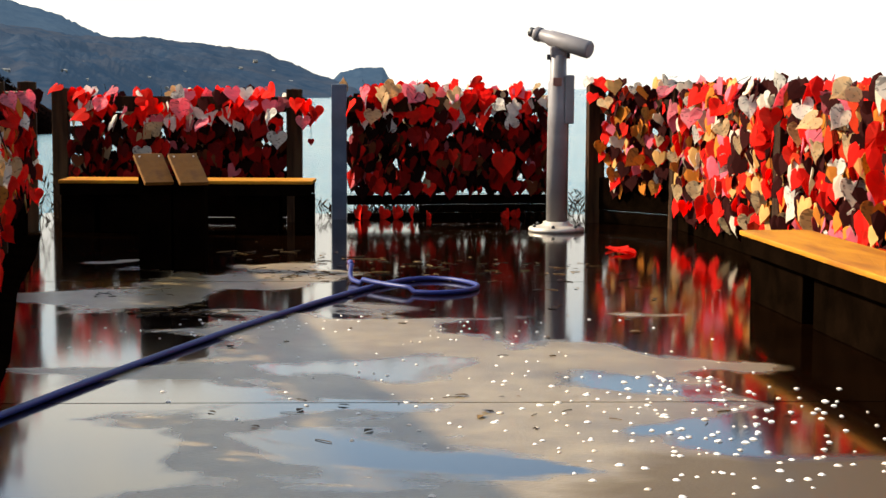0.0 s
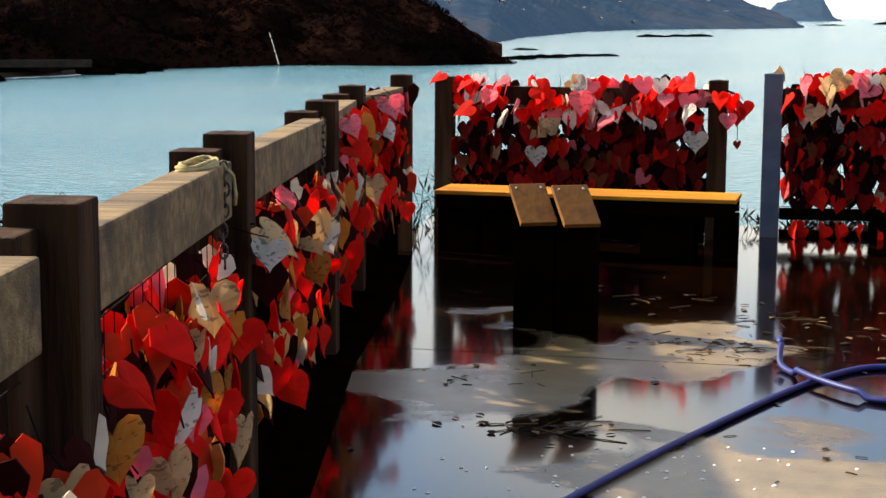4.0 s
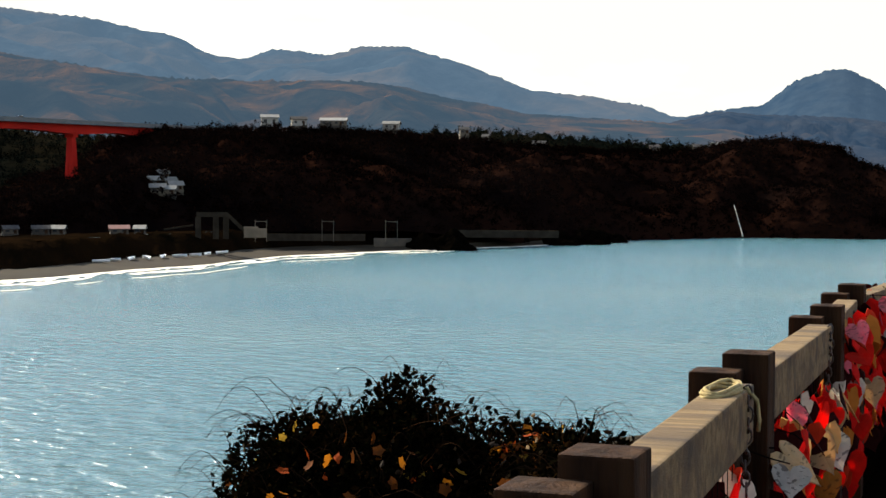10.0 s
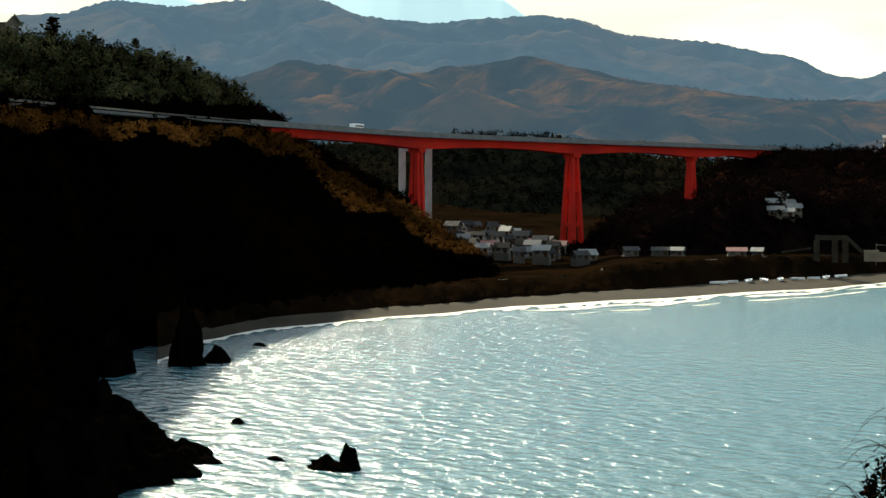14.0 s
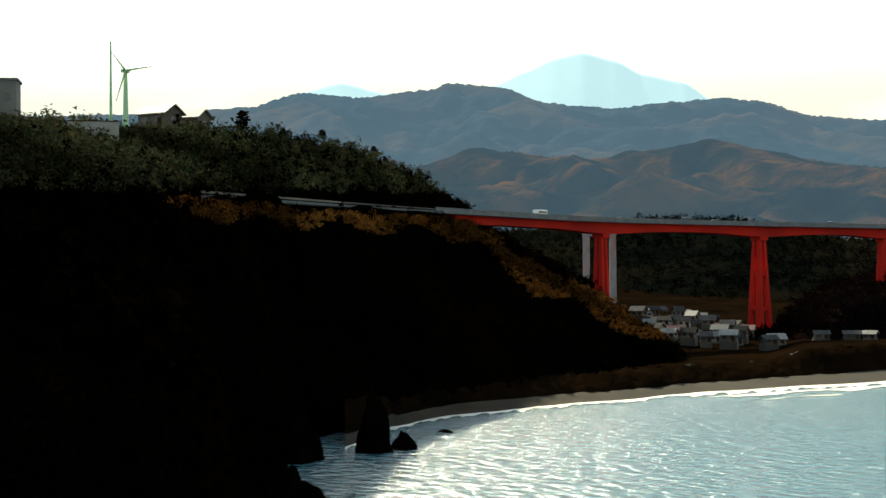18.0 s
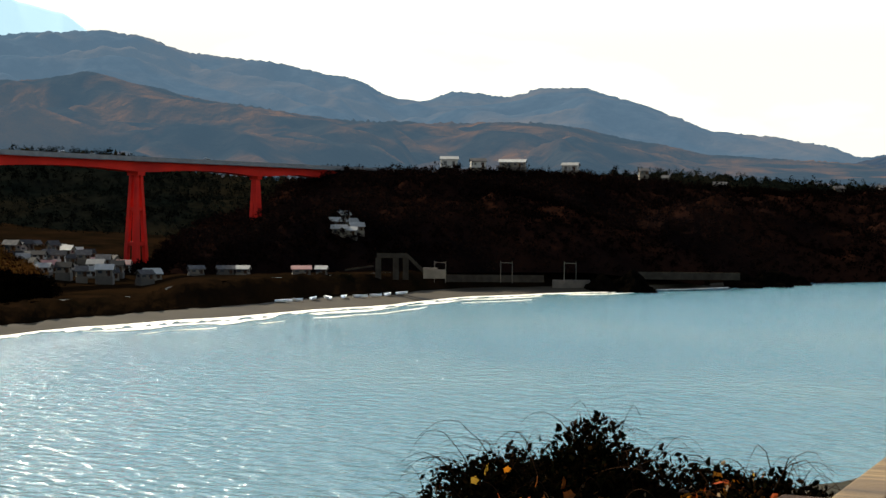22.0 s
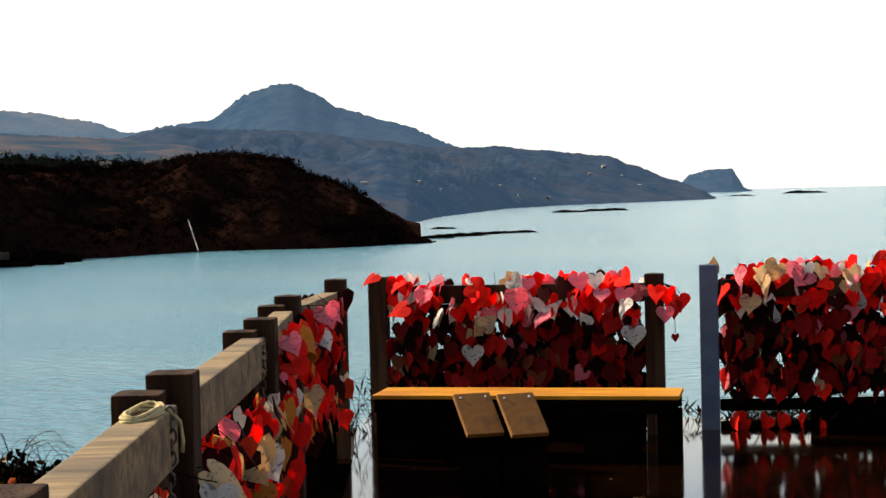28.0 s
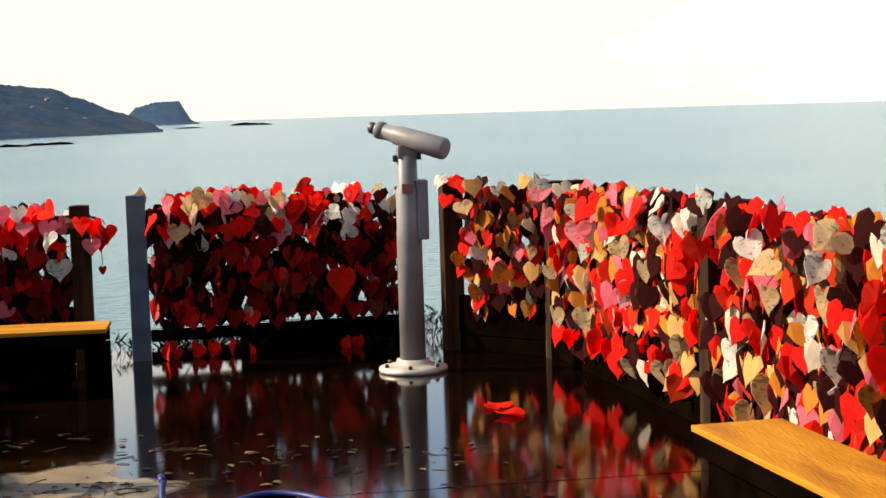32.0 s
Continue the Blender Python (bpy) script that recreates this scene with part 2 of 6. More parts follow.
def island_mat(name, stops, rough=0.8, spec=0.2, through=0.0, macro=0.0):
    """Many joined pieces, each with its own colour out of a few."""
    m = bpy.data.materials.new(name)
    m.use_nodes = True
    n, l = m.node_tree.nodes, m.node_tree.links
    b = n["Principled BSDF"]
    b.inputs["Roughness"].default_value = rough
    b.inputs["Specular IOR Level"].default_value = spec
    g = n.new("ShaderNodeNewGeometry")
    r = n.new("ShaderNodeValToRGB")
    r.color_ramp.interpolation = "CONSTANT" if len(stops) > 3 else "LINEAR"
    while len(r.color_ramp.elements) < len(stops):
        r.color_ramp.elements.new(0.5)
    for e, (p, c) in zip(r.color_ramp.elements, stops):
        e.position, e.color = p, (*c, 1)
    l.new(g.outputs["Random Per Island"], r.inputs[0])
    nz = n.new("ShaderNodeTexNoise")
    nz.inputs["Scale"].default_value = 18.0 if not through else 12.0
    hs = n.new("ShaderNodeHueSaturation")
    mr = n.new("ShaderNodeMapRange")
    mr.inputs[3].default_value, mr.inputs[4].default_value = 0.65, 1.35
    l.new(nz.outputs[0], mr.inputs[0])
    val = mr.outputs[0]
    if macro:
        # broad patches of paler and darker growth
        pos = n.new("ShaderNodeNewGeometry")
        big = n.new("ShaderNodeTexNoise")
        big.inputs["Scale"].default_value, big.inputs["Detail"].default_value = macro, 4.0
        l.new(pos.outputs["Position"], big.inputs["Vector"])
        br = n.new("ShaderNodeMapRange")
        for k, v in ((1, 0.40), (2, 0.68), (3, 0.45), (4, 2.6)):
            br.inputs[k].default_value = v
        l.new(big.outputs[0], br.inputs[0])
        mul = n.new("ShaderNodeMath")
        mul.operation = "MULTIPLY"
        l.new(val, mul.inputs[0])
        l.new(br.outputs[0], mul.inputs[1])
        val = mul.outputs[0]
    l.new(val, hs.inputs["Value"])
    l.new(r.outputs[0], hs.inputs["Color"])
    l.new(hs.outputs[0], b.inputs["Base Color"])
    if through:
        tr = n.new("ShaderNodeBsdfTranslucent")
        l.new(hs.outputs[0], tr.inputs["Color"])
        ms = n.new("ShaderNodeMixShader")
        ms.inputs[0].default_value = through
        l.new(b.outputs[0], ms.inputs[1])
        l.new(tr.outputs[0], ms.inputs[2])
        l.new(ms.outputs[0], n["Material Output"].inputs["Surface"])
    return m


# lit and shaded palettes of the same plaques; near-black entries imitate dark gaps
M_HEARTS_SHADE = island_mat("mixed_shaded_plaques", [(0.0, (0.34, 0.006, 0.004)), (0.20, (0.13, 0.004, 0.003)), (0.40, (0.010, 0.003, 0.002)), (0.82, (0.10, 0.024, 0.009)), (0.94, (0.34, 0.20, 0.10)), (0.97, (0.42, 0.08, 0.09))], 0.9, 0.02, 0.18)
M_HEARTS_LIT = island_mat("mixed_lit_plaques", [(0.0, (0.68, 0.010, 0.006)), (0.27, (0.50, 0.03, 0.007)), (0.38, (0.52, 0.17, 0.022)), (0.48, (0.58, 0.31, 0.10)), (0.56, (0.64, 0.53, 0.40)), (0.64, (0.03, 0.003, 0.002)), (0.94, (0.70, 0.14, 0.18))], 0.85, 0.08, 0.4)
# rear layer coloured near black so that gaps in the fence read as shade
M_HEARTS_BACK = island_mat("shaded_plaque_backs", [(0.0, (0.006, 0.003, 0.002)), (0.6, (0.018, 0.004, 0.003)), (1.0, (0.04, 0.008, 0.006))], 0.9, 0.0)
M_HEARTS_TOP = island_mat("lit_red_and_white_plaques", [(0.0, (0.84, 0.010, 0.006)), (0.42, (0.72, 0.016, 0.010)), (0.54, (0.84, 0.20, 0.24)), (0.66, (0.84, 0.76, 0.66)), (0.84, (0.66, 0.44, 0.22)), (0.88, (0.05, 0.005, 0.004))], 0.85, 0.08, 0.5)
M_LEAF = island_mat("dark_evergreen_leaves", [(0.0, (0.0012, 0.0014, 0.0005)), (0.6, (0.0035, 0.0028, 0.0011)), (1.0, (0.012, 0.0055, 0.0018))], 0.95, 0.0)
M_YELLOWLEAF = island_mat("autumn_leaves", [(0.0, (0.36, 0.12, 0.008)), (0.25, (0.34, 0.19, 0.022)), (0.40, (0.28, 0.045, 0.006)), (0.65, (0.10, 0.03, 0.006))], 0.8, 0.05, 0.3)
# near-black tones give the backlit headland slope its shade
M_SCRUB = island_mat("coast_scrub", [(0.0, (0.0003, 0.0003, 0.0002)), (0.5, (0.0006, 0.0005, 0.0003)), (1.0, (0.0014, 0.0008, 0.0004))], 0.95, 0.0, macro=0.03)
M_CLIFFSCRUB = island_mat("cliff_scrub", [(0.0, (0.0016, 0.0012, 0.0012)), (0.5, (0.0034, 0.0020, 0.0016)), (1.0, (0.0085, 0.0036, 0.0022))], 0.95, 0.0, macro=0.014)
M_GRASS = island_mat("dry_brown_grass", [(0.0, (0.050, 0.018, 0.004)), (0.5, (0.100, 0.038, 0.008)), (1.0, (0.16, 0.066, 0.015))], 0.95, 0.0, macro=0.03)
M_TREES = island_mat("hill_trees", [(0.0, (0.015, 0.022, 0.010)), (0.5, (0.036, 0.036, 0.015)), (1.0, (0.062, 0.044, 0.018))], 0.95, 0.0, macro=0.03)
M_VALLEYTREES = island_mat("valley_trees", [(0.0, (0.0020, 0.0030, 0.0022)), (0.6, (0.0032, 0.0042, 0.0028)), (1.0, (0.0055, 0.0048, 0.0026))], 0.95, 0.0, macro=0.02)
M_BANK = mat("dark_bank_scrub", (0.0022, 0.0018, 0.0010), 0.95, (0.0085, 0.0045, 0.0022), 0.09, coords="World", col3=(0.008, 0.0042, 0.0018), stain=0.03, spec=0.0, bump=0.6, bscale=0.2)
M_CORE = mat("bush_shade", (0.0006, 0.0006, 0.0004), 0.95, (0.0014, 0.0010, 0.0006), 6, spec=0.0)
M_STEM = mat("dark_bramble_stem", (0.010, 0.0055, 0.003), 0.9, (0.026, 0.013, 0.007), 20, spec=0.0)
M_ROPE = mat("pale_yellow_rope", (0.24, 0.18, 0.075), 0.85, (0.36, 0.28, 0.13), 60, spec=0.1)
M_PETAL = island_mat("white_petals", [(0.0, (0.72, 0.66, 0.58)), (0.5, (0.80, 0.74, 0.66)), (1.0, (0.60, 0.48, 0.36))], 0.45, 0.4)
M_DEBRIS = island_mat("wet_leaf_litter", [(0.0, (0.008, 0.005, 0.003)), (0.5, (0.030, 0.016, 0.007)), (1.0, (0.17, 0.10, 0.04))], 0.8, 0.1)
M_FOAM = mat("sea_foam", (0.78, 0.71, 0.56), 0.8, (0.88, 0.83, 0.70), 0.15, coords="World", col3=(0.52, 0.49, 0.40), stain=0.06)
M_WALLWHITE = mat("pale_house_wall", (0.20, 0.18, 0.145), 0.85, (0.27, 0.24, 0.20), 0.4, rand=0.4)
M_WALLTAN = mat("tan_house_wall", (0.060, 0.046, 0.030), 0.85, (0.10, 0.075, 0.05), 0.4, rand=0.6)
M_ROOFGREY = mat("grey_tile_roof", (0.022, 0.020, 0.019), 0.85, (0.045, 0.042, 0.040), 0.8, rand=0.7, spec=0.1)
M_ROOFRED = mat("dull_red_roof", (0.22, 0.09, 0.07), 0.7, (0.30, 0.13, 0.10), 0.8, rand=0.2)
M_ROOFLIGHT = mat("pale_metal_roof", (0.14, 0.132, 0.115), 0.7, (0.20, 0.19, 0.165), 0.6, rand=0.4)
M_GLASS = mat("dark_window_glass", (0.02, 0.022, 0.025), 0.15)
M_ASPHALT = mat("road_asphalt", (0.045, 0.043, 0.040), 0.85, (0.07, 0.067, 0.062), 0.5)
M_WHITEPAINT = mat("white_vehicle_paint", (0.78, 0.78, 0.76), 0.3, (0.82, 0.82, 0.80), 2)
M_TYRE = mat("black_tyre", (0.02, 0.02, 0.02), 0.8)
M_TURBINE = mat("pale_green_turbine_paint", (0.30, 0.46, 0.22), 0.5, (0.36, 0.52, 0.27), 0.3)
M_BROWNLABEL = mat("brown_label_plate", (0.14, 0.05, 0.03), 0.5)
M_CHAIN = mat("dark_rusty_chain", (0.04, 0.03, 0.025), 0.5, (0.08, 0.05, 0.035), 30, metal=0.7)
M_EARTH = mat("dark_earth_and_grass", (0.012, 0.010, 0.006), 0.95, (0.028, 0.021, 0.012), 3, col3=(0.010, 0.012, 0.005), stain=0.6, bump=0.6, bscale=8, spec=0.05, coords="World")


# ---- helpers of the place ----
def part(name, bm, material, parent=None, label="", smooth=False):
    """Links a bmesh as one mesh object, under a thing where one is given."""
    me = bpy.data.meshes.new(name)
    bm.to_mesh(me)
    bm.free()
    for p in me.polygons:
        p.use_smooth = smooth
    for m in (material if isinstance(material, (list, tuple)) else [material]):
        me.materials.append(m)
    ob = new(name, me)
    if parent:
        ob.parent = parent
    if label:
        tagged(ob, label)
    return ob


def thing(name, m, label, category, group="", kind=""):
    ob = new(name)
    ob.empty_display_size = 0.1
    ob.matrix_world = m
    return tagged(ob, label, category, group, kind)


def box(bm, x0, x1, y0, y1, z0, z1, bevel=0.0, m=None):
    r = bmesh.ops.create_cube(bm, size=1)
    vs = r["verts"]
    bmesh.ops.scale(bm, vec=(x1 - x0, y1 - y0, z1 - z0), verts=vs)
    bmesh.ops.translate(bm, vec=((x0 + x1) / 2, (y0 + y1) / 2, (z0 + z1) / 2), verts=vs)
    if bevel:
        es = list({e for v in vs for e in v.link_edges})
        rb = bmesh.ops.bevel(bm, geom=es, offset=bevel, segments=2, affect="EDGES", profile=0.6)
        vs = list({v for f in rb["faces"] for v in f.verts} | {v for v in vs if v.is_valid})
        vs = list({w for v in vs for f in v.link_faces for w in f.verts})
    if m is not None:
        bmesh.ops.transform(bm, matrix=m, verts=vs)
    return vs


def boxbm(*a, **k):
    bm = bmesh.new()
    box(bm, *a, **k)
    return bm


def tube(bm, pts, r, sides=8, cap=True, taper=None):
    """A round tube along points."""
    rings = []
    pts = [Vector(p) for p in pts]
    for i, p in enumerate(pts):
        d = (pts[min(i + 1, len(pts) - 1)] - pts[max(i - 1, 0)]).normalized()
        u = d.orthogonal().normalized() if abs(d.z) > 0.95 else d.cross(Vector((0, 0, 1))).normalized()
        v = d.cross(u)
        rr = r if taper is None else r + (taper - r) * i / (len(pts) - 1)
        rings.append([bm.verts.new(p + (u * math.cos(a) + v * math.sin(a)) * rr) for a in (2 * math.pi * k / sides for k in range(sides))])
    for a, b in zip(rings, rings[1:]):
        for k in range(sides):
            bm.faces.new((a[k], a[(k + 1) % sides], b[(k + 1) % sides], b[k]))
    if cap and sides > 2:
        bm.faces.new(rings[0][::-1])
        bm.faces.new(rings[-1])
    bmesh.ops.recalc_face_normals(bm, faces=bm.faces[:])
    return rings


def lathe(bm, prof, sides=32, m=None):
    rings = []
    for r, z in prof:
        rings.append([bm.verts.new((r * math.cos(a), r * math.sin(a), z)) for a in (2 * math.pi * k / sides for k in range(sides))])
    for a, b in zip(rings, rings[1:]):
        for k in range(sides):
            bm.faces.new((a[k], a[(k + 1) % sides], b[(k + 1) % sides], b[k]))
    bm.faces.new(rings[0][::-1])
    bm.faces.new(rings[-1])
    if m is not None:
        bmesh.ops.transform(bm, matrix=m, verts=[v for r in rings for v in r])
    bmesh.ops.recalc_face_normals(bm, faces=bm.faces[:])


def from_data(name, verts, faces, material, parent=None, smooth=True, label=""):
    me = bpy.data.meshes.new(name)
    me.from_pydata(verts, [], faces)
    for p in me.polygons:
        p.use_smooth = smooth
    for m in (material if isinstance(material, (list, tuple)) else [material]):
        me.materials.append(m)
    ob = new(name, me)
    if parent:
        ob.parent = parent
    if label:
        tagged(ob, label)
    return ob


def polar(az, d, z):
    return Vector((d * math.sin(radians(az)), d * math.cos(radians(az)), z))


def knots(k, a):
    """Smooth value between knots (a, v)."""
    if a <= k[0][0]:
        return k[0][1]
    for (a0, v0), (a1, v1) in zip(k, k[1:]):
        if a <= a1:
            s = (a - a0) / (a1 - a0)
            s = s * s * (3 - 2 * s) * 0.5 + s * 0.5
            return v0 + (v1 - v0) * s
    return k[-1][1]


def fbm(p, octaves=5):
    return noise.fractal(p, 0.9, 2.1, octaves)


# ---- sea, coast and hills ----
EYE = 1.6
RANGE = {}


def hills(name, label, material, az0, az1, crest, crest_d, foot_d, foot_z, step=0.1, rows=36, rough=0.05, shape=0.8, gully=60.0, seed=0.0, back=1.25, back_drop=1.3, jag=0.0, ridged=1.0):
    """A range of hills seen over an arc. crest: elevation of the skyline in degrees over azimuth; crest_d, foot_d: distances; foot_z: height of the foot."""
    cols = int((az1 - az0) / step) + 1
    verts, faces = [], []
    nr = rows + 3
    for i in range(cols):
        a = az0 + i * step
        dc, df = knots(crest_d, a), knots(foot_d, a)
        zc = EYE + dc * math.tan(radians(knots(crest, a)))
        zf = knots(foot_z, a)
        top = jag * fbm(Vector((a * 9.0, seed, 1.7)), 4) if jag else 0.0
        for j in range(nr):
            if j <= rows:
                s = j / rows
                d = df + (dc - df) * s
                z = zf + (zc - zf) * (s ** shape) + top * s ** 14
                amp = rough * abs(zc - zf) * math.sin(math.pi * min(1.0, s)) ** 0.7
            else:
                s = (j - rows) / 3
                d = dc * (1 + (back - 1) * s)
                z = zc + top * (1 - s) - (zc - zf) * back_drop * s
                amp = 0.0
            p = polar(a, d, 0)
            q = Vector((p.x / gully, p.y / gully, seed))
            # wooded hills lap over one another in rounded spurs
            g2 = gully * 0.95
            wx, wy = noise.noise(Vector((p.x / g2 * 0.7, p.y / g2 * 0.7, seed + 9.0))), noise.noise(Vector((p.x / g2 * 0.7, p.y / g2 * 0.7, seed + 19.0)))
            spur = 0.0
            for k, (fr, g) in enumerate(((1.0, 1.0), (2.1, 0.55), (4.6, 0.26))):
                nv = noise.noise(Vector(((p.x / g2 + 0.5 * wx) * fr, (p.y / g2 + 0.5 * wy) * fr, seed + 3.1 + k * 7)))
                spur += g * (0.42 - math.sqrt(nv * nv + 0.012) * 1.7)
            z += amp * (fbm(q, 6) * 0.30 + 0.95 * spur * ridged)
            verts.append((p.x, p.y, z))
    for i in range(cols - 1):
        for j in range(nr - 1):
            k = i * nr + j
            faces.append((k, k + nr, k + nr + 1, k + 1))
    RANGE[name] = (crest, crest_d, foot_d, foot_z, shape)
    ob = from_data(name, verts, faces, material)
    return tagged(ob, label, "hills", kind="structure")


# sea
sea_bm = bmesh.new()
bmesh.ops.create_circle(sea_bm, cap_ends=True, radius=4950, segments=128)
# lighter col3 patches paint silvery glints into the water colour
M_SEA = mat("sea_water", (0.044, 0.124, 0.145), 0.17, (0.056, 0.148, 0.164), 0.004, bump=1.0, bscale=0.33, coords="World", spec=0.42, stretch=(1, 1.6, 1), col3=(0.085, 0.160, 0.160), stain=0.007)
sea = part("water", sea_bm, M_SEA)
sea.location = (0, 0, SEA)
tagged(sea, "grey-green sea reaching to the horizon", "sea", kind="structure")

# bluish emission stands in for haze over the far mountains and hills
M_SNOW = mat("hazy_pale_mountain", (0.12, 0.17, 0.19), 0.95, (0.15, 0.20, 0.22), 0.004, coords="World", spec=0.0, glow=(0.19, 0.27, 0.31))
M_FARHILL = mat("hazy_blue_wooded_hills", (0.003, 0.007, 0.012), 0.95, (0.016, 0.020, 0.024), 0.040, coords="World", col3=(0.042, 0.026, 0.014), stain=0.006, spec=0.0, bump=0.6, bscale=0.07, glow=(0.033, 0.055, 0.081), detail=10)
M_BLUEHILL = mat("hazy_blue_coast_hills", (0.002, 0.008, 0.018), 0.95, (0.014, 0.022, 0.032), 0.03, coords="World", col3=(0.018, 0.024, 0.030), stain=0.006, spec=0.0, bump=0.5, bscale=0.05, glow=(0.019, 0.033, 0.052), detail=10)
M_MIDHILL = mat("hazy_autumn_wooded_hills", (0.0010, 0.0025, 0.004), 0.95, (0.011, 0.0095, 0.0075), 0.03, coords="World", col3=(0.058, 0.024, 0.005), stain=0.016, spec=0.0, bump=1.0, bscale=0.06, glow=(0.0190, 0.0325, 0.0480), detail=10)
M_COAST = mat("hazy_coast_scrub", (0.003, 0.008, 0.016), 0.95, (0.022, 0.024, 0.028), 0.04, coords="World", col3=(0.024, 0.020, 0.018), stain=0.009, spec=0.0, bump=0.6, bscale=0.06, glow=(0.010, 0.020, 0.035), detail=10)
M_CLIFF = mat("dark_brown_coast_scrub", (0.0020, 0.0014, 0.0014), 0.95, (0.0075, 0.0036, 0.0027), 0.05, coords="World", col3=(0.016, 0.0062, 0.0036), stain=0.010, spec=0.0, bump=0.6, bscale=0.15)
# base colour lowered to near black, holding the slope's shade
M_HEAD = mat("shade_black_scrub", (0.0003, 0.0003, 0.0002), 0.95, (0.0012, 0.0008, 0.0004), 0.08, coords="World", col3=(0.0022, 0.0012, 0.0005), stain=0.022, spec=0.0, bump=0.6, bscale=0.18)
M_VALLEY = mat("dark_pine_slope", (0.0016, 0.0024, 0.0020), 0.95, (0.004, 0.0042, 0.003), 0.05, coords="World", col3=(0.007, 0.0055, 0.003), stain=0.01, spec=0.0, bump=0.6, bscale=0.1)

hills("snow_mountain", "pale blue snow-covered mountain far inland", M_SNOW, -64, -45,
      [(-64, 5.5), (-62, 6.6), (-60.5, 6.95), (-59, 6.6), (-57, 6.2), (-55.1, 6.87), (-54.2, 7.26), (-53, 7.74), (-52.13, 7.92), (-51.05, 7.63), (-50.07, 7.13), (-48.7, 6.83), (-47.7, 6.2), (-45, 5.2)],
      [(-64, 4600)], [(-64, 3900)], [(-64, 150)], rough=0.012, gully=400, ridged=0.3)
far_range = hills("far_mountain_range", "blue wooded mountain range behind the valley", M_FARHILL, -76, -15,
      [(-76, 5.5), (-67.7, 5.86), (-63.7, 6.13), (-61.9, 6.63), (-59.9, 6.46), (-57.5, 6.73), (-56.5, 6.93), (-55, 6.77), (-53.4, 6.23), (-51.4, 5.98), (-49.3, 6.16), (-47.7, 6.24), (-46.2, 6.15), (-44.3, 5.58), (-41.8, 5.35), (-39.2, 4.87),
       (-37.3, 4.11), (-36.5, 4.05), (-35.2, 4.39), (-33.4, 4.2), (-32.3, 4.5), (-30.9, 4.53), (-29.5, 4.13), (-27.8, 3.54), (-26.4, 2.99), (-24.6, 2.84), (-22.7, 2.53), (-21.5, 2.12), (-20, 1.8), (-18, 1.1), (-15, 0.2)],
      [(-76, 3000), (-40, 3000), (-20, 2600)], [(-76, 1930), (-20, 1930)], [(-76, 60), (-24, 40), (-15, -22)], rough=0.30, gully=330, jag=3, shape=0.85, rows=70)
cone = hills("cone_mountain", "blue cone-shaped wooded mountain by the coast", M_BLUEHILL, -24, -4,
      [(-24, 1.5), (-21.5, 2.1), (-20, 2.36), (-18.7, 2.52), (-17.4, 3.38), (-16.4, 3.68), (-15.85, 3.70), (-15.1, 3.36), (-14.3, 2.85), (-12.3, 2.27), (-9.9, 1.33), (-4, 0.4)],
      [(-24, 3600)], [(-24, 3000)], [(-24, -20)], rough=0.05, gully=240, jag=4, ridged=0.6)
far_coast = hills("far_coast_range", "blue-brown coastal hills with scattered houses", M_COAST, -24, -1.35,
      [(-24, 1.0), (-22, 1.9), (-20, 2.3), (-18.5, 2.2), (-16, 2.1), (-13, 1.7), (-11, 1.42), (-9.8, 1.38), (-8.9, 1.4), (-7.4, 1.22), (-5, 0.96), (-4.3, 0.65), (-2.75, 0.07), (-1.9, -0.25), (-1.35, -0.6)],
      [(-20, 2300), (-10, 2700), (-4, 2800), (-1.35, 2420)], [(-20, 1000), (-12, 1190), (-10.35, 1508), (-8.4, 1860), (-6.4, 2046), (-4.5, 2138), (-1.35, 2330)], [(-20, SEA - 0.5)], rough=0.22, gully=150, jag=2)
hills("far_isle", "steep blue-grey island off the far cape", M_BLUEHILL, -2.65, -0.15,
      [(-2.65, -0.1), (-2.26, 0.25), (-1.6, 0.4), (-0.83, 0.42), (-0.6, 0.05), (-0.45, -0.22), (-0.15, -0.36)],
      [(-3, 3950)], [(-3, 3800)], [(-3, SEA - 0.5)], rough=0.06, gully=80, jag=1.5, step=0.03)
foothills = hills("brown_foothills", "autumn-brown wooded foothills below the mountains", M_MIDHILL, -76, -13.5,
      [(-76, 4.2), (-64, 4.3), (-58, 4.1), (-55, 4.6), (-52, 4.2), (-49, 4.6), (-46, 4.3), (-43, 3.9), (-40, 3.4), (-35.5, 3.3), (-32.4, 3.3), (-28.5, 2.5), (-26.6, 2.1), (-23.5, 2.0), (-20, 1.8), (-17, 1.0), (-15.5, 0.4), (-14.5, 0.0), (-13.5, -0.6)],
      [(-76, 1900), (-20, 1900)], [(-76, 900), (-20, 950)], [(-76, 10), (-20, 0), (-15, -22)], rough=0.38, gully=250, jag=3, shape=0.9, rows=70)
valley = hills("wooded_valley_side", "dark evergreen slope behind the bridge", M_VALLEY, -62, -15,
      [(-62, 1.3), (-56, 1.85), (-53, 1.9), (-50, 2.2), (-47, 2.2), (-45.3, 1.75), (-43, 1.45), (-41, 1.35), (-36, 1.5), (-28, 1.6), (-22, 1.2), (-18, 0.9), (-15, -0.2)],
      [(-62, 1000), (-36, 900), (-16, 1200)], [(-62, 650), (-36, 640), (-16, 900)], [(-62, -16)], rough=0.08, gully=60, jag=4)
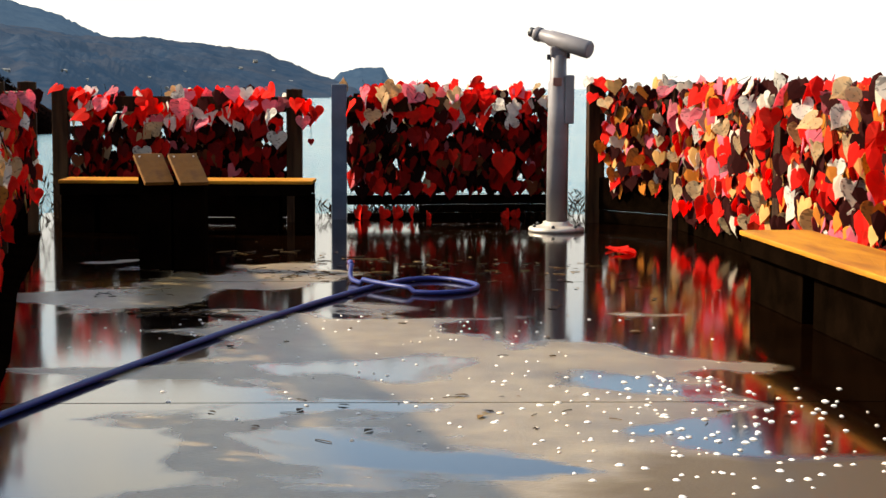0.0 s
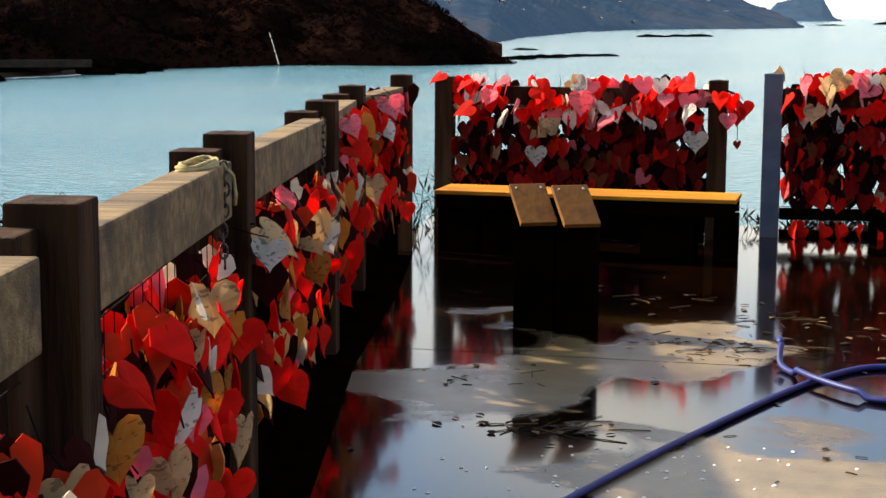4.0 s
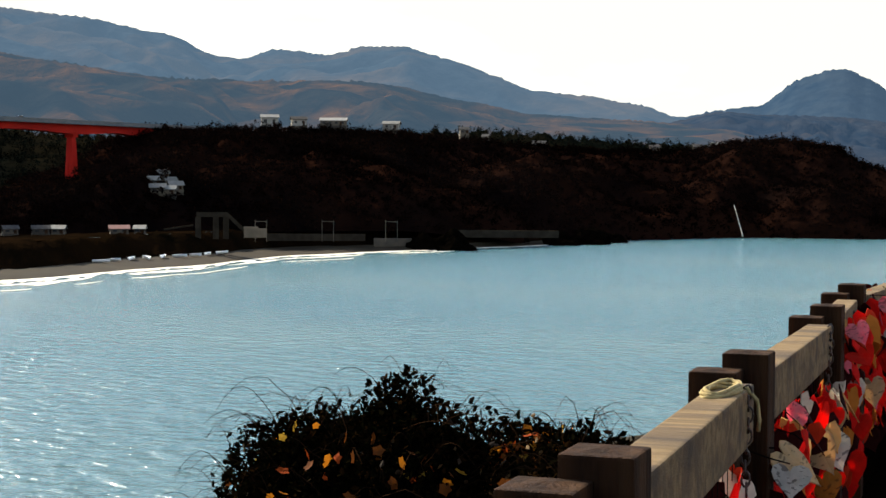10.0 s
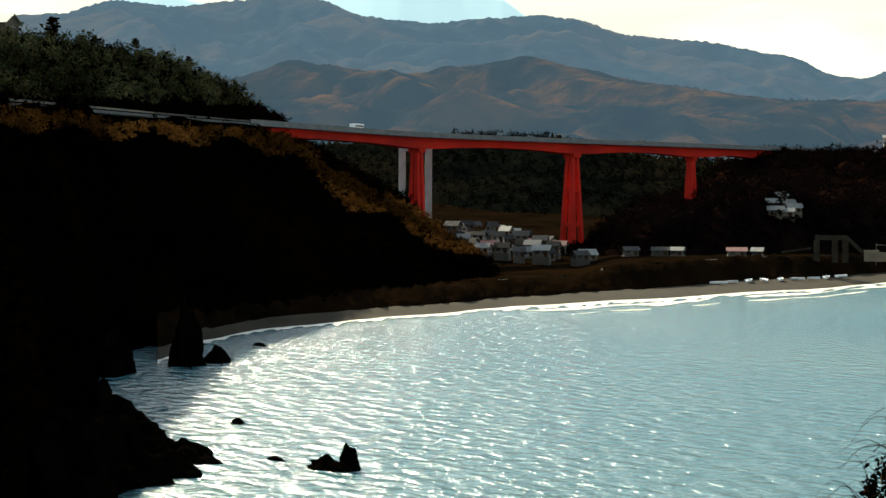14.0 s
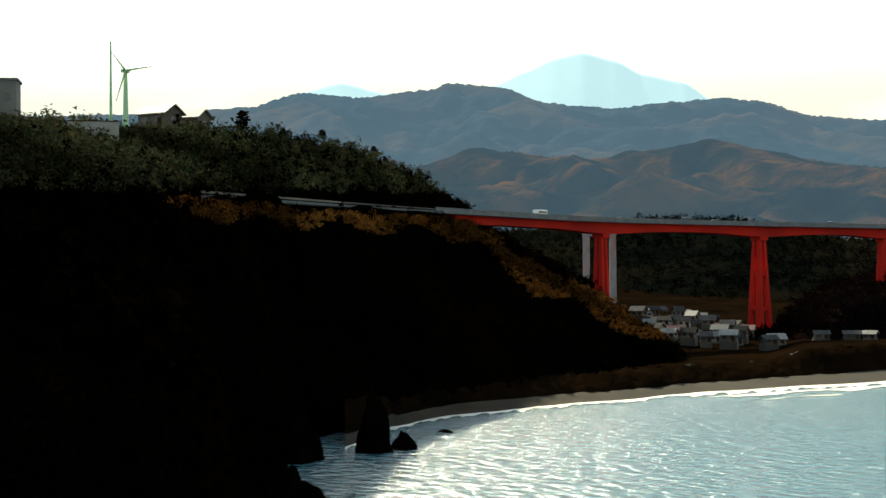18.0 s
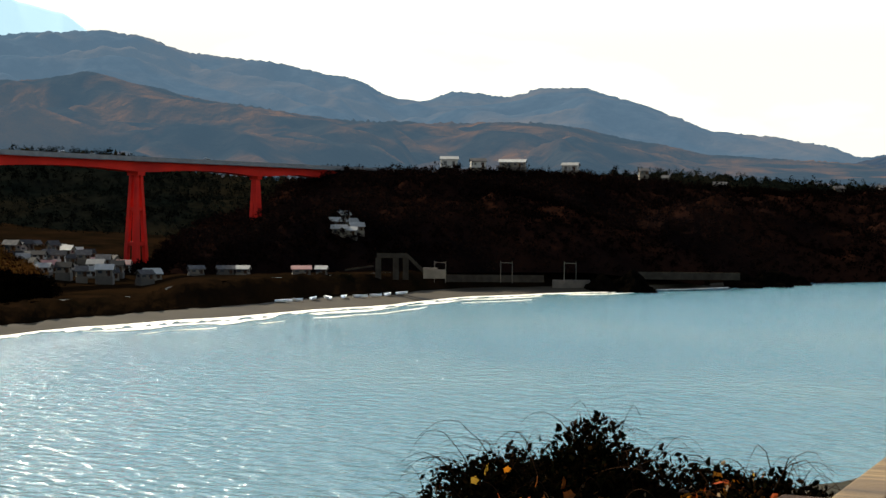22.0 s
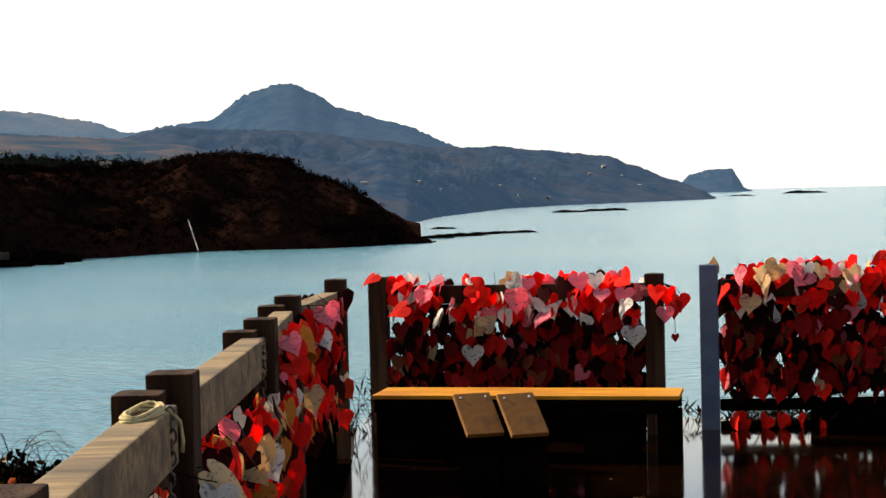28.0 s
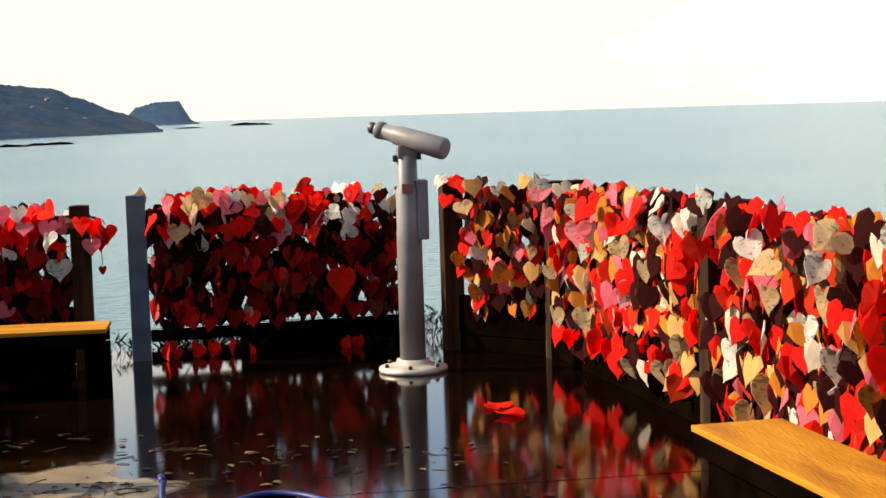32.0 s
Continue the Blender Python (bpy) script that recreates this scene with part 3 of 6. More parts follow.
cliff = hills("cliff_coast", "dark brown scrub-covered sea cliff with a flat top", M_CLIFF, -48, -11.3,
      [(-48, -2.0), (-46, -1.4), (-43.5, -0.1), (-42.3, 0.2), (-40.8, 1.2), (-39.3, 1.55), (-35.9, 1.64), (-31.3, 1.52), (-28.6, 1.31), (-26.6, 1.1), (-23.7, 0.88), (-21, 0.95), (-19.2, 1.29), (-18, 1.37), (-16.5, 1.2), (-15, 0.51), (-13.9, 0.02), (-13.2, -0.55), (-12.6, -1.22), (-11.9, -1.75), (-11.3, -1.95)],
      [(-42.5, 640), (-34, 700), (-27, 780), (-20, 860), (-15, 830), (-12, 775)], [(-42.5, 520), (-36, 555), (-32, 575), (-27.6, 600), (-22.7, 680), (-19, 722), (-15, 718), (-12, 748), (-11.3, 755)], [(-42.5, -16), (-31, -17), (-28, -20), (-26, SEA - 0.5)], step=0.06, rough=0.30, gully=55, jag=1.5, shape=0.6, back=1.8, back_drop=-0.02, rows=44)
HEAD_CREST = [(-80, 200), (-72, 232), (-65, 292), (-60, 395), (-57, 470), (-52, 480), (-49, 440)]
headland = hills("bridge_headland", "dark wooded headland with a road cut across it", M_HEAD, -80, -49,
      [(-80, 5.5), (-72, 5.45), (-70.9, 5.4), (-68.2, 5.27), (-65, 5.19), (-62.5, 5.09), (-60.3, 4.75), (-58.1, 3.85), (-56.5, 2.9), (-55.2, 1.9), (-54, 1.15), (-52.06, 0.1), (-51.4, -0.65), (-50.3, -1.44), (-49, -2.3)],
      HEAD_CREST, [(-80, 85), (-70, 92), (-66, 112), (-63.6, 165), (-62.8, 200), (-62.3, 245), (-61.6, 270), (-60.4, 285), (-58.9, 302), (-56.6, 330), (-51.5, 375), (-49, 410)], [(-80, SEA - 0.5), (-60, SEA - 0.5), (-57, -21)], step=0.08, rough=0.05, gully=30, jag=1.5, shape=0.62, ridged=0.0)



def on_hill(name, az, el):
    """Where the line of sight at that azimuth and elevation meets a range."""
    crest, crest_d, foot_d, foot_z, shape = RANGE[name]
    dc, df = knots(crest_d, az), knots(foot_d, az)
    zc, zf = EYE + dc * math.tan(radians(knots(crest, az))), knots(foot_z, az)
    best = None
    for k in range(201):
        s = k / 200
        dd = df + (dc - df) * s
        miss = abs(zf + (zc - zf) * s ** shape - (EYE + dd * math.tan(radians(el))))
        if best is None or miss < best[0]:
            best = (miss, dd)
    return polar(az, best[1], EYE + best[1] * math.tan(radians(el)))


# beach and valley floor
SHORE = [(-61.5, 240), (-60, 262), (-58.9, 290), (-56.6, 316), (-51.5, 350), (-47.6, 383), (-43.8, 410), (-38.5, 462), (-34.4, 530), (-30.5, 568), (-27, 605), (-22.7, 690), (-19, 735)]
SANDW = [(-60, 5), (-50, 9), (-45, 16), (-40, 34), (-36, 34), (-32, 20), (-29, 6), (-26, 3)]


def strip(name, label, category, material, az0, az1, step, prof):
    """Ground strip that follows the shore. prof(az): rows of distance past the waterline and height."""
    verts, faces, n = [], [], 0
    count = int((az1 - az0) / step) + 1
    for i in range(count):
        a = az0 + i * step
        w = knots(SHORE, a)
        rows = prof(a)
        n = len(rows)
        for s, z in rows:
            verts.append(polar(a, w + s, z + 0.3 * noise.noise(Vector((a * 1.5, s * 0.1, 0))) * min(1, max(0, s))))
    for i in range(count - 1):
        for j in range(n - 1):
            k = i * n + j
            faces.append((k, k + n, k + n + 1, k + 1))
    return tagged(from_data(name, verts, faces, material), label, category, kind="structure")


# the shore road runs on a low embankment
ROADBANK = [(-46, 0.0), (-44.6, 2.5), (-32, 2.5), (-30, 0.0)]
strip("beach", "grey-brown sand beach below the bridge", "beach", M_SAND, -60.5, -26, 0.25,
      lambda a: [(-14, SEA - 0.8), (0, SEA + 0.05), (knots(SANDW, a) * 0.5, SEA + 0.9), (knots(SANDW, a), SEA + 1.7), (knots(SANDW, a) + 3, SEA + 1.9)])
strip("scrub_bank", "dark brown scrub bank above the beach", "bank", M_BANK, -60.5, -26, 0.15,
      lambda a: [(knots(SANDW, a) + s, z + (1.1 * fbm(Vector((a * 3, s * 0.2, 5)), 5) if s > 0 else 0)) for s, z in ((-0.5, SEA + 1.2), (1.0, SEA + 2.3), (4, -20.6), (8, -19.4 + 0.5 * knots(ROADBANK, a)), (14, -18.4 + knots(ROADBANK, a)), (22, -18.2 + knots(ROADBANK, a)))])
strip("valley_floor", "dark scrubby valley floor under the bridge", "ground", M_BANK, -60.5, -26, 0.25,
      lambda a: [(knots(SANDW, a) + s, z) for s, z in ((21.8, -18.3 + knots(ROADBANK, a)), (50, -18.2 + knots(ROADBANK, a)), (90, -17.6 + 0.6 * knots(ROADBANK, a)), (130, -15.5), (170, -12.5), (220, -8.5), (320, -3.0), (420, 6.0))])


# ---- viewing deck ----
def deck_material():
    """Wet concrete: damp grey-brown slabs with standing water in the low parts."""
    m = mat("wet_concrete", (0.125, 0.086, 0.040), 0.4, (0.20, 0.145, 0.072), 7, col3=(0.050, 0.031, 0.014), stain=1.1, coords="World", bump=0.25, bscale=70)
    n, l = m.node_tree.nodes, m.node_tree.links
    b = n["Principled BSDF"]
    pos = n.new("ShaderNodeNewGeometry").outputs["Position"]
    mp = n.new("ShaderNodeMapping")
    mp.inputs["Scale"].default_value = (0.8, 1.0, 1)
    l.new(pos, mp.inputs[0])
    nz = n.new("ShaderNodeTexNoise")
    nz.inputs["Scale"].default_value, nz.inputs["Detail"].default_value, nz.inputs["Distortion"].default_value = 1.15, 6.0, 0.4
    l.new(mp.outputs[0], nz.inputs["Vector"])
    # the far end lies lower and holds more water
    sep = n.new("ShaderNodeSeparateXYZ")
    l.new(pos, sep.inputs[0])
    low = n.new("ShaderNodeMapRange")
    for k, v in ((1, 5.8), (2, 9.0), (3, 0.0), (4, 0.30)):
        low.inputs[k].default_value = v
    slope = n.new("ShaderNodeMath")
    slope.operation = "MULTIPLY_ADD"
    slope.inputs[1].default_value = 1.2
    l.new(sep.outputs[0], slope.inputs[0])
    l.new(sep.outputs[1], slope.inputs[2])
    l.new(slope.outputs[0], low.inputs[0])
    add = n.new("ShaderNodeMath")
    l.new(nz.outputs[0], add.inputs[0])
    l.new(low.outputs[0], add.inputs[1])
    # water also stands along both edges of the deck
    edge = n.new("ShaderNodeMath")
    edge.operation = "MULTIPLY_ADD"
    edge.inputs[1].default_value = 0.17
    l.new(sep.outputs[1], edge.inputs[0])
    l.new(sep.outputs[0], edge.inputs[2])
    for src_, rng_ in ((edge.outputs[0], ((1, -0.55), (2, 0.2), (3, 0.13), (4, 0.0))), (sep.outputs[0], ((1, 1.1), (2, 2.0), (3, 0.0), (4, 0.14)))):
        er = n.new("ShaderNodeMapRange")
        for k, v in rng_:
            er.inputs[k].default_value = v
        l.new(src_, er.inputs[0])
        more = n.new("ShaderNodeMath")
        l.new(add.outputs[0], more.inputs[0])
        l.new(er.outputs[0], more.inputs[1])
        add = more
    wet = n.new("ShaderNodeMapRange")
    for k, v in ((1, 0.50), (2, 0.545), (3, 0.0), (4, 1.0)):
        wet.inputs[k].default_value = v
    l.new(add.outputs[0], wet.inputs[0])
    ro = n.new("ShaderNodeMapRange")
    ro.inputs[3].default_value, ro.inputs[4].default_value = 0.32, 0.085
    l.new(wet.outputs[0], ro.inputs[0])
    l.new(ro.outputs[0], b.inputs["Roughness"])
    src = b.inputs["Base Color"].links[0].from_socket
    mx = n.new("ShaderNodeMix")
    mx.data_type, mx.blend_type = "RGBA", "MULTIPLY"
    l.new(wet.outputs[0], mx.inputs[0])
    l.new(src, mx.inputs[6])
    mx.inputs[7].default_value = (0.022, 0.010, 0.006, 1)
    l.new(mx.outputs[2], b.inputs["Base Color"])
    # dry silt washed together on the landward side
    far_ = n.new("ShaderNodeVectorMath")
    far_.operation = "DISTANCE"
    far_.inputs[1].default_value = (1.75, 1.7, 0)
    l.new(pos, far_.inputs[0])
    edge2 = n.new("ShaderNodeMath")
    edge2.operation = "MULTIPLY_ADD"
    edge2.inputs[1].default_value = 1.6
    l.new(nz.outputs[0], edge2.inputs[0])
    l.new(far_.outputs["Value"], edge2.inputs[2])
    silt = n.new("ShaderNodeMapRange")
    for k, v in ((1, 1.72), (2, 1.95), (3, 0.8), (4, 0.0)):
        silt.inputs[k].default_value = v
    l.new(edge2.outputs[0], silt.inputs[0])
    sm = n.new("ShaderNodeMix")
    sm.data_type = "RGBA"
    l.new(silt.outputs[0], sm.inputs[0])
    l.new(mx.outputs[2], sm.inputs[6])
    sm.inputs[7].default_value = (0.060, 0.036, 0.010, 1)
    l.new(sm.outputs[2], b.inputs["Base Color"])
    sr = n.new("ShaderNodeMix")
    l.new(silt.outputs[0], sr.inputs[0])
    l.new(ro.outputs[0], sr.inputs[2])
    sr.inputs[3].default_value = 0.65
    l.new(sr.outputs[0], b.inputs["Roughness"])
    bump = [x for x in n if x.type == "BUMP"][0]
    inv = n.new("ShaderNodeMapRange")
    inv.inputs[3].default_value, inv.inputs[4].default_value = 0.25, 0.01
    l.new(wet.outputs[0], inv.inputs[0])
    l.new(inv.outputs[0], bump.inputs["Strength"])
    b.inputs["Coat Weight"].default_value = 0.04
    b.inputs["Coat Roughness"].default_value = 0.04
    b.inputs["IOR"].default_value = 1.36
    return m


M_DECK = deck_material()


def left_x(y):
    return knots([(-6, -0.05), (2.67, -1.10), (6.7, -1.92), (10.0, -2.50), (11.3, -2.8)], y)


def right_x(y):
    return knots([(-6, 3.15), (3.0, 2.95), (7.5, 2.75), (10.5, 2.5), (11.6, 1.75)], y)


floor = thing("floor", pose(0, 0, 0), "wet concrete deck with puddles and fallen petals", "floor", kind="structure")
for y0, y1 in ((-6, -0.05), (-0.05, 3.38), (3.38, 6.84), (6.84, 11.5)):
    bm = bmesh.new()
    ys = [y0 + 0.006 + (y1 - y0 - 0.012) * i / 6 for i in range(7)]
    ring = [bm.verts.new((left_x(y), y - 0.03, 0)) for y in ys] + [bm.verts.new((right_x(y), y + 0.05, 0)) for y in ys[::-1]]
    f = bm.faces.new(ring[::-1])
    r = bmesh.ops.extrude_face_region(bm, geom=[f])
    bmesh.ops.translate(bm, vec=(0, 0, -0.22), verts=[g for g in r["geom"] if isinstance(g, bmesh.types.BMVert)])
    bmesh.ops.recalc_face_normals(bm, faces=bm.faces[:])
    part("slab", bm, M_DECK, floor)

# cape under the deck
gv, gf = [], []
NA, NR = 96, 22
for i in range(NA):
    a = 2 * math.pi * i / NA
    for j in range(NR):
        e = [0, 2, 3, 3.6, 4.2, 5, 6, 7, 8, 9, 10, 11.5, 13, 15, 17, 19, 21, 23, 26, 29, 32, 35][j]
        px, py = 0.4 + math.cos(a) * e * 1.0, 3.0 + math.sin(a) * e * (1.25 if math.sin(a) > 0 else 3)
        out = max(0.0, left_x(py) - px, px - right_x(py), py - 11.6)
        z = -0.14 - 0.16 * out - 1.25 * max(0.0, out - 3.5)
        z += (0.10 * min(out, 3) + 0.02) * fbm(Vector((px * 0.6, py * 0.6, 3)), 4) * (1 if out > 0.1 else 0)
        gv.append((px, py, max(z, SEA - 2)))
for i in range(NA):
    for j in range(NR - 1):
        k, k2 = i * NR + j, ((i + 1) % NA) * NR + j
        gf.append((k, k + 1, k2 + 1, k2))
tagged(from_data("ground", gv, gf, M_EARTH), "dark earth and grass of the cape top", "ground", kind="structure")

# unseen wooded slope added behind the viewpoint; it darkens faces turned that way
hv, hf = [], []
for i in range(61):
    a = 95 + i * 170 / 60
    for j in range(12):
        d = 9 + j * 3.2
        p = polar(a, d, 0)
        hv.append((p.x, p.y, -0.2 + 6 * (1 - math.exp(-j * 0.28)) * (0.75 + 0.25 * math.sin(math.pi * i / 60)) + 0.8 * fbm(Vector((p.x * 0.2, p.y * 0.2, 9)), 4)))
for i in range(60):
    for j in range(11):
        k = i * 12 + j
        hf.append((k, k + 12, k + 13, k + 1))
tagged(from_data("hillside", hv, hf, M_HEAD), "unseen dark wooded slope added behind the viewing deck", "hillside", kind="structure")


# ---- fences ----
def fence_post(x, y, h, turn, w=0.13, material=M_POST, label="dark weathered square timber fence post", cut=0.02):
    bm = bmesh.new()
    box(bm, -w / 2, w / 2, -w / 2, w / 2, -0.2, h - cut, bevel=0.006)
    cap = bmesh.new()
    vs = [cap.verts.new((sx * (w / 2 - 0.001), sy * (w / 2 - 0.001), h - cut - 0.004)) for sx, sy in ((-1, -1), (1, -1), (1, 1), (-1, 1))]
    apex = cap.verts.new((0, 0, h - cut + 0.006))
    for k in range(4):
        cap.faces.new((vs[k], vs[(k + 1) % 4], apex))
    cap.faces.new(vs[::-1])
    ob = thing("fence_post", pose(x, y, 0, 0, 0, turn), label, "post", "fence posts")
    part("shaft", bm, material, ob)
    part("cap", cap, material, ob)
    return ob


def rail(p, q, z0, z1, w, material=M_RAIL, label="grey weathered timber fence rail", gap=0.065, rise=(0.0, 0.0)):
    p, q = Vector(p), Vector(q)
    d = q - p
    bm = bmesh.new()
    box(bm, gap, d.length - gap, -w / 2, w / 2, z0, z1, bevel=0.007)
    for v in bm.verts:
        v.co.z += rise[0] + (rise[1] - rise[0]) * v.co.x / d.length
    ob = part("fence_rail", bm, material)
    ob.matrix_world = pose(p.x, p.y, 0, 0, 0, math.degrees(math.atan2(d.y, d.x)))
    return tagged(ob, label, "rail", "fence rails")


LEFT = [(-0.50, -1.50), (-0.78, 0.40), (-1.166, 2.32), (-1.588, 4.253), (-2.038, 6.533), (-2.38, 8.12), (-2.51, 9.60)]
# the deck and its railing fall a little towards the sea
RISE = [0.12, 0.11, 0.094, 0.059, 0.023, 0.012, 0.01]
for i, (x, y) in enumerate(LEFT):
    # posts stand in pairs where two lengths of rail meet
    fence_post(x - 0.004, y + 0.066, 1.10 + RISE[i], 9.7, w=0.128)
    if i < 6:
        fence_post(x - 0.05, y - 0.066, 1.06 + RISE[i], 9.7, w=0.13, label="dark weathered timber post, a little shorter than its neighbour")
for a, b, ra, rb_ in zip(LEFT, LEFT[1:], RISE, RISE[1:]):
    rail(a, b, 0.86, 1.015, 0.10, gap=0.15, rise=(ra, rb_))
    rail(a, b, 0.20, 0.30, 0.07, M_BENCHDARK, "dark lower timber fence rail", gap=0.15)
    # board added to blacken the gap under the railing as shade would
    rail(a, b, -0.1, 0.195, 0.04, M_BENCHDARK, "added near-black board below the fence rails", gap=0.15)
# added black strips imitate the shadowed ground between railing and deck
for a, b in zip(LEFT, LEFT[1:]):
    bm = bmesh.new()
    ring = [bm.verts.new((x, y, 0.012)) for x, y in ((a[0] - 0.12, a[1]), (left_x(a[1]) + 0.03, a[1]), (left_x(b[1]) + 0.03, b[1]), (b[0] - 0.12, b[1]))]
    r = bmesh.ops.extrude_face_region(bm, geom=[bm.faces.new(ring)])
    bmesh.ops.translate(bm, vec=(0, 0, -0.16), verts=[g for g in r["geom"] if isinstance(g, bmesh.types.BMVert)])
    bmesh.ops.recalc_face_normals(bm, faces=bm.faces[:])
    tagged(part("shade_strip", bm, M_BENCHDARK), "black strip added for the shaded gap beside the deck", "beam", "edge beams")
F1 = [(-2.50, 10.75), (-0.675, 10.75)]
F2 = [(-0.335, 11.0), (1.46, 11.25)]
F3 = [(1.70, 10.8), (2.27, 10.2), (2.50, 7.65), (2.62, 5.55), (2.75, 3.3), (2.85, 1.2)]
for x, y in F1:
    fence_post(x, y, 1.06, 0, w=0.12)
fence_post(*F2[0], 1.10, 0, w=0.12, material=M_BLUEPOST, label="weathered blue-grey painted fence post")
fence_post(*F2[1], 1.08, 8, w=0.12)
for i, (x, y) in enumerate(F3):
    fence_post(x, y, 1.13, 5)
    if i in (1, 2):
        fence_post(x + 0.15, y + 0.02, 1.13, 5)
for s in (F1, F2, F3):
    for a, b in zip(s, s[1:]):
        rail(a, b, 0.86, 0.98, 0.06, M_POST, "dark timber fence rail")
        if s is F2:
            rail(a, b, 0.115, 0.19, 0.06, M_BENCHDARK, "dark lower timber fence rail")
            rail(a, b, -0.05, 0.045, 0.05, M_BENCHDARK, "added near-black board below the fence rails")
            rail((a[0] + 0.58, a[1] + 0.081), b, 0.049, 0.111, 0.045, M_BENCHDARK, "added near-black board below the fence rails")
        else:
            rail(a, b, 0.104 if s is F3 else 0.034, 0.36 if s is F3 else 0.40, 0.05, M_BENCHDARK, "dark lower timber fence rail")
            rail(a, b, 0.0, 0.10 if s is F3 else 0.03, 0.04, M_BENCHDARK, "added near-black board below the fence rails")


def wire_panel(p, q, z0, z1):
    """Dark wire grid between two posts, on which the plaques hang."""
    p, q = Vector((*p, 0)), Vector((*q, 0))
    d = (q - p)
    n = max(4, int(d.length / 0.09))
    ob = thing("wire_panel", pose(0, 0, 0), "dark wire grid hung with heart plaques", "wire panel", "wire panels")
    bm = bmesh.new()
    for k in range(7):
        z = z0 + (z1 - z0) * k / 6
        tube(bm, [p + Vector((0, 0, z)), q + Vector((0, 0, z))], 0.002, 5)
    for k in range(1, n):
        a = p + d * (k / n)
        tube(bm, [a + Vector((0, 0, z0)), a + Vector((0, 0, z1))], 0.0015, 4)
    tagged(part("wire_mesh", bm, M_WIRE, ob), kind="stuff")


for s in (LEFT[1:], F1, F2, F3):
    for a, b in zip(s, s[1:]):
        wire_panel(a, b, 0.2, 0.9)


# ---- heart plaques ----
def heart_outline(n, w, h, point=1.0):
    pts = []
    for k in range(n):
        t = 2 * math.pi * k / n
        x = 16 * math.sin(t) ** 3
        y = 13 * math.cos(t) - 5 * math.cos(2 * t) - 2 * math.cos(3 * t) - math.cos(4 * t)
        pts.append((x / 32 * w, (y - 12) / 29 * h * (point if y < -8 else 1)))
    return pts


def heart_mesh(name, material, w=0.15, h=0.15, bend=0.1, n=20, thick=0.004):
    """A hanging plaque: cut heart with thickness, slightly warped, hung from its notch."""
    pts = heart_outline(n, w, h)
    cy = -h * 0.45
    verts, faces = [], []
    for side in (1, -1):
        verts.append((0, side * thick / 2 + bend * 0.0, cy))
        for x, z in pts:
            warp = bend * (x * x * 3 - (z - cy) * abs(z - cy) * 2 + x * (z - cy) * 1.5)
            verts.append((x, side * thick / 2 + warp, z))
    m = n + 1
    for k in range(n):
        k2 = (k + 1) % n
        faces.append((0, 1 + k, 1 + k2))
        faces.append((m, m + 1 + k2, m + 1 + k))
        faces.append((1 + k, m + 1 + k, m + 1 + k2, 1 + k2))
    me = bpy.data.meshes.new(name)
    me.from_pydata(verts, [], faces)
    me.materials.append(material)
    return me


rnd = random.Random(7)
HEARTS = {}
for key, mt in (("red", H_RED), ("dull", H_RED2), ("red_shade", H_RED_SHADE), ("pink", H_PINK), ("white", H_WHITE), ("cream", H_CREAM), ("tan", H_TAN)):
    HEARTS[key] = [heart_mesh("heart_plaque", mt, 0.150, 0.150, 0.9), heart_mesh("heart_plaque", mt, 0.165, 0.150, -1.1), heart_mesh("heart_plaque", mt, 0.125, 0.15, 1.6), heart_mesh("heart_plaque", mt, 0.15, 0.17, 0.5)]
LABELS = {"red": "bright red heart-shaped plaque hanging on the fence", "dull": "dull red heart-shaped plaque hanging on the fence", "red_shade": "red heart-shaped plaque in a shaded tone on the fence", "pink": "faded pink heart plaque hanging on the fence",
          "white": "white heart plaque with dark writing on the fence", "cream": "cream heart plaque with faded writing on the fence", "tan": "weathered tan heart plaque hanging on the fence"}


def hang(key, p, turn, lean, tilt, size):
    ob = new("heart_plaque", rnd.choice(HEARTS[key]))
    ob.matrix_world = pose(*p, lean, tilt, turn) @ Matrix.Scale(size, 4)
    return tagged(ob, LABELS[key], "heart plaque", "heart plaques on the fence")


def pick(weights):
    r, keys = rnd.random() * sum(weights.values()), list(weights)
    for k in keys:
        r -= weights[k]
        if r <= 0:
            return k
    return keys[-1]


def heart_stuff(pieces, parent_label, material, n=12):
    """Dense inner plaques, joined."""
    verts, faces = [], []
    for m, w in pieces:
        base = len(verts)
        pts = heart_outline(n, w, w)
        for side in (0.002, -0.002):
            for x, z in pts:
                verts.append(m @ Vector((x, side + x * x * 2 * (1 if len(verts) % 2 else 0.4), z)))
        faces.append([base + k for k in range(n)])
        faces.append([base + n + k for k in range(n)][::-1])
        for k in range(n):
            k2 = (k + 1) % n
            faces.append((base + k, base + n + k, base + n + k2, base + k2))
    ob = from_data("heart_plaques", verts, faces, material, smooth=False)
    return tagged(ob, parent_label, "heart plaques", kind="stuff")


def strings(lines):
    bm = bmesh.new()
    for a, b in lines:
        tube(bm, [a, (a + b) / 2 + Vector((rnd.uniform(-.02, .02), rnd.uniform(-.02, .02), 0)), b], 0.0022, 3, cap=False)
    return bm


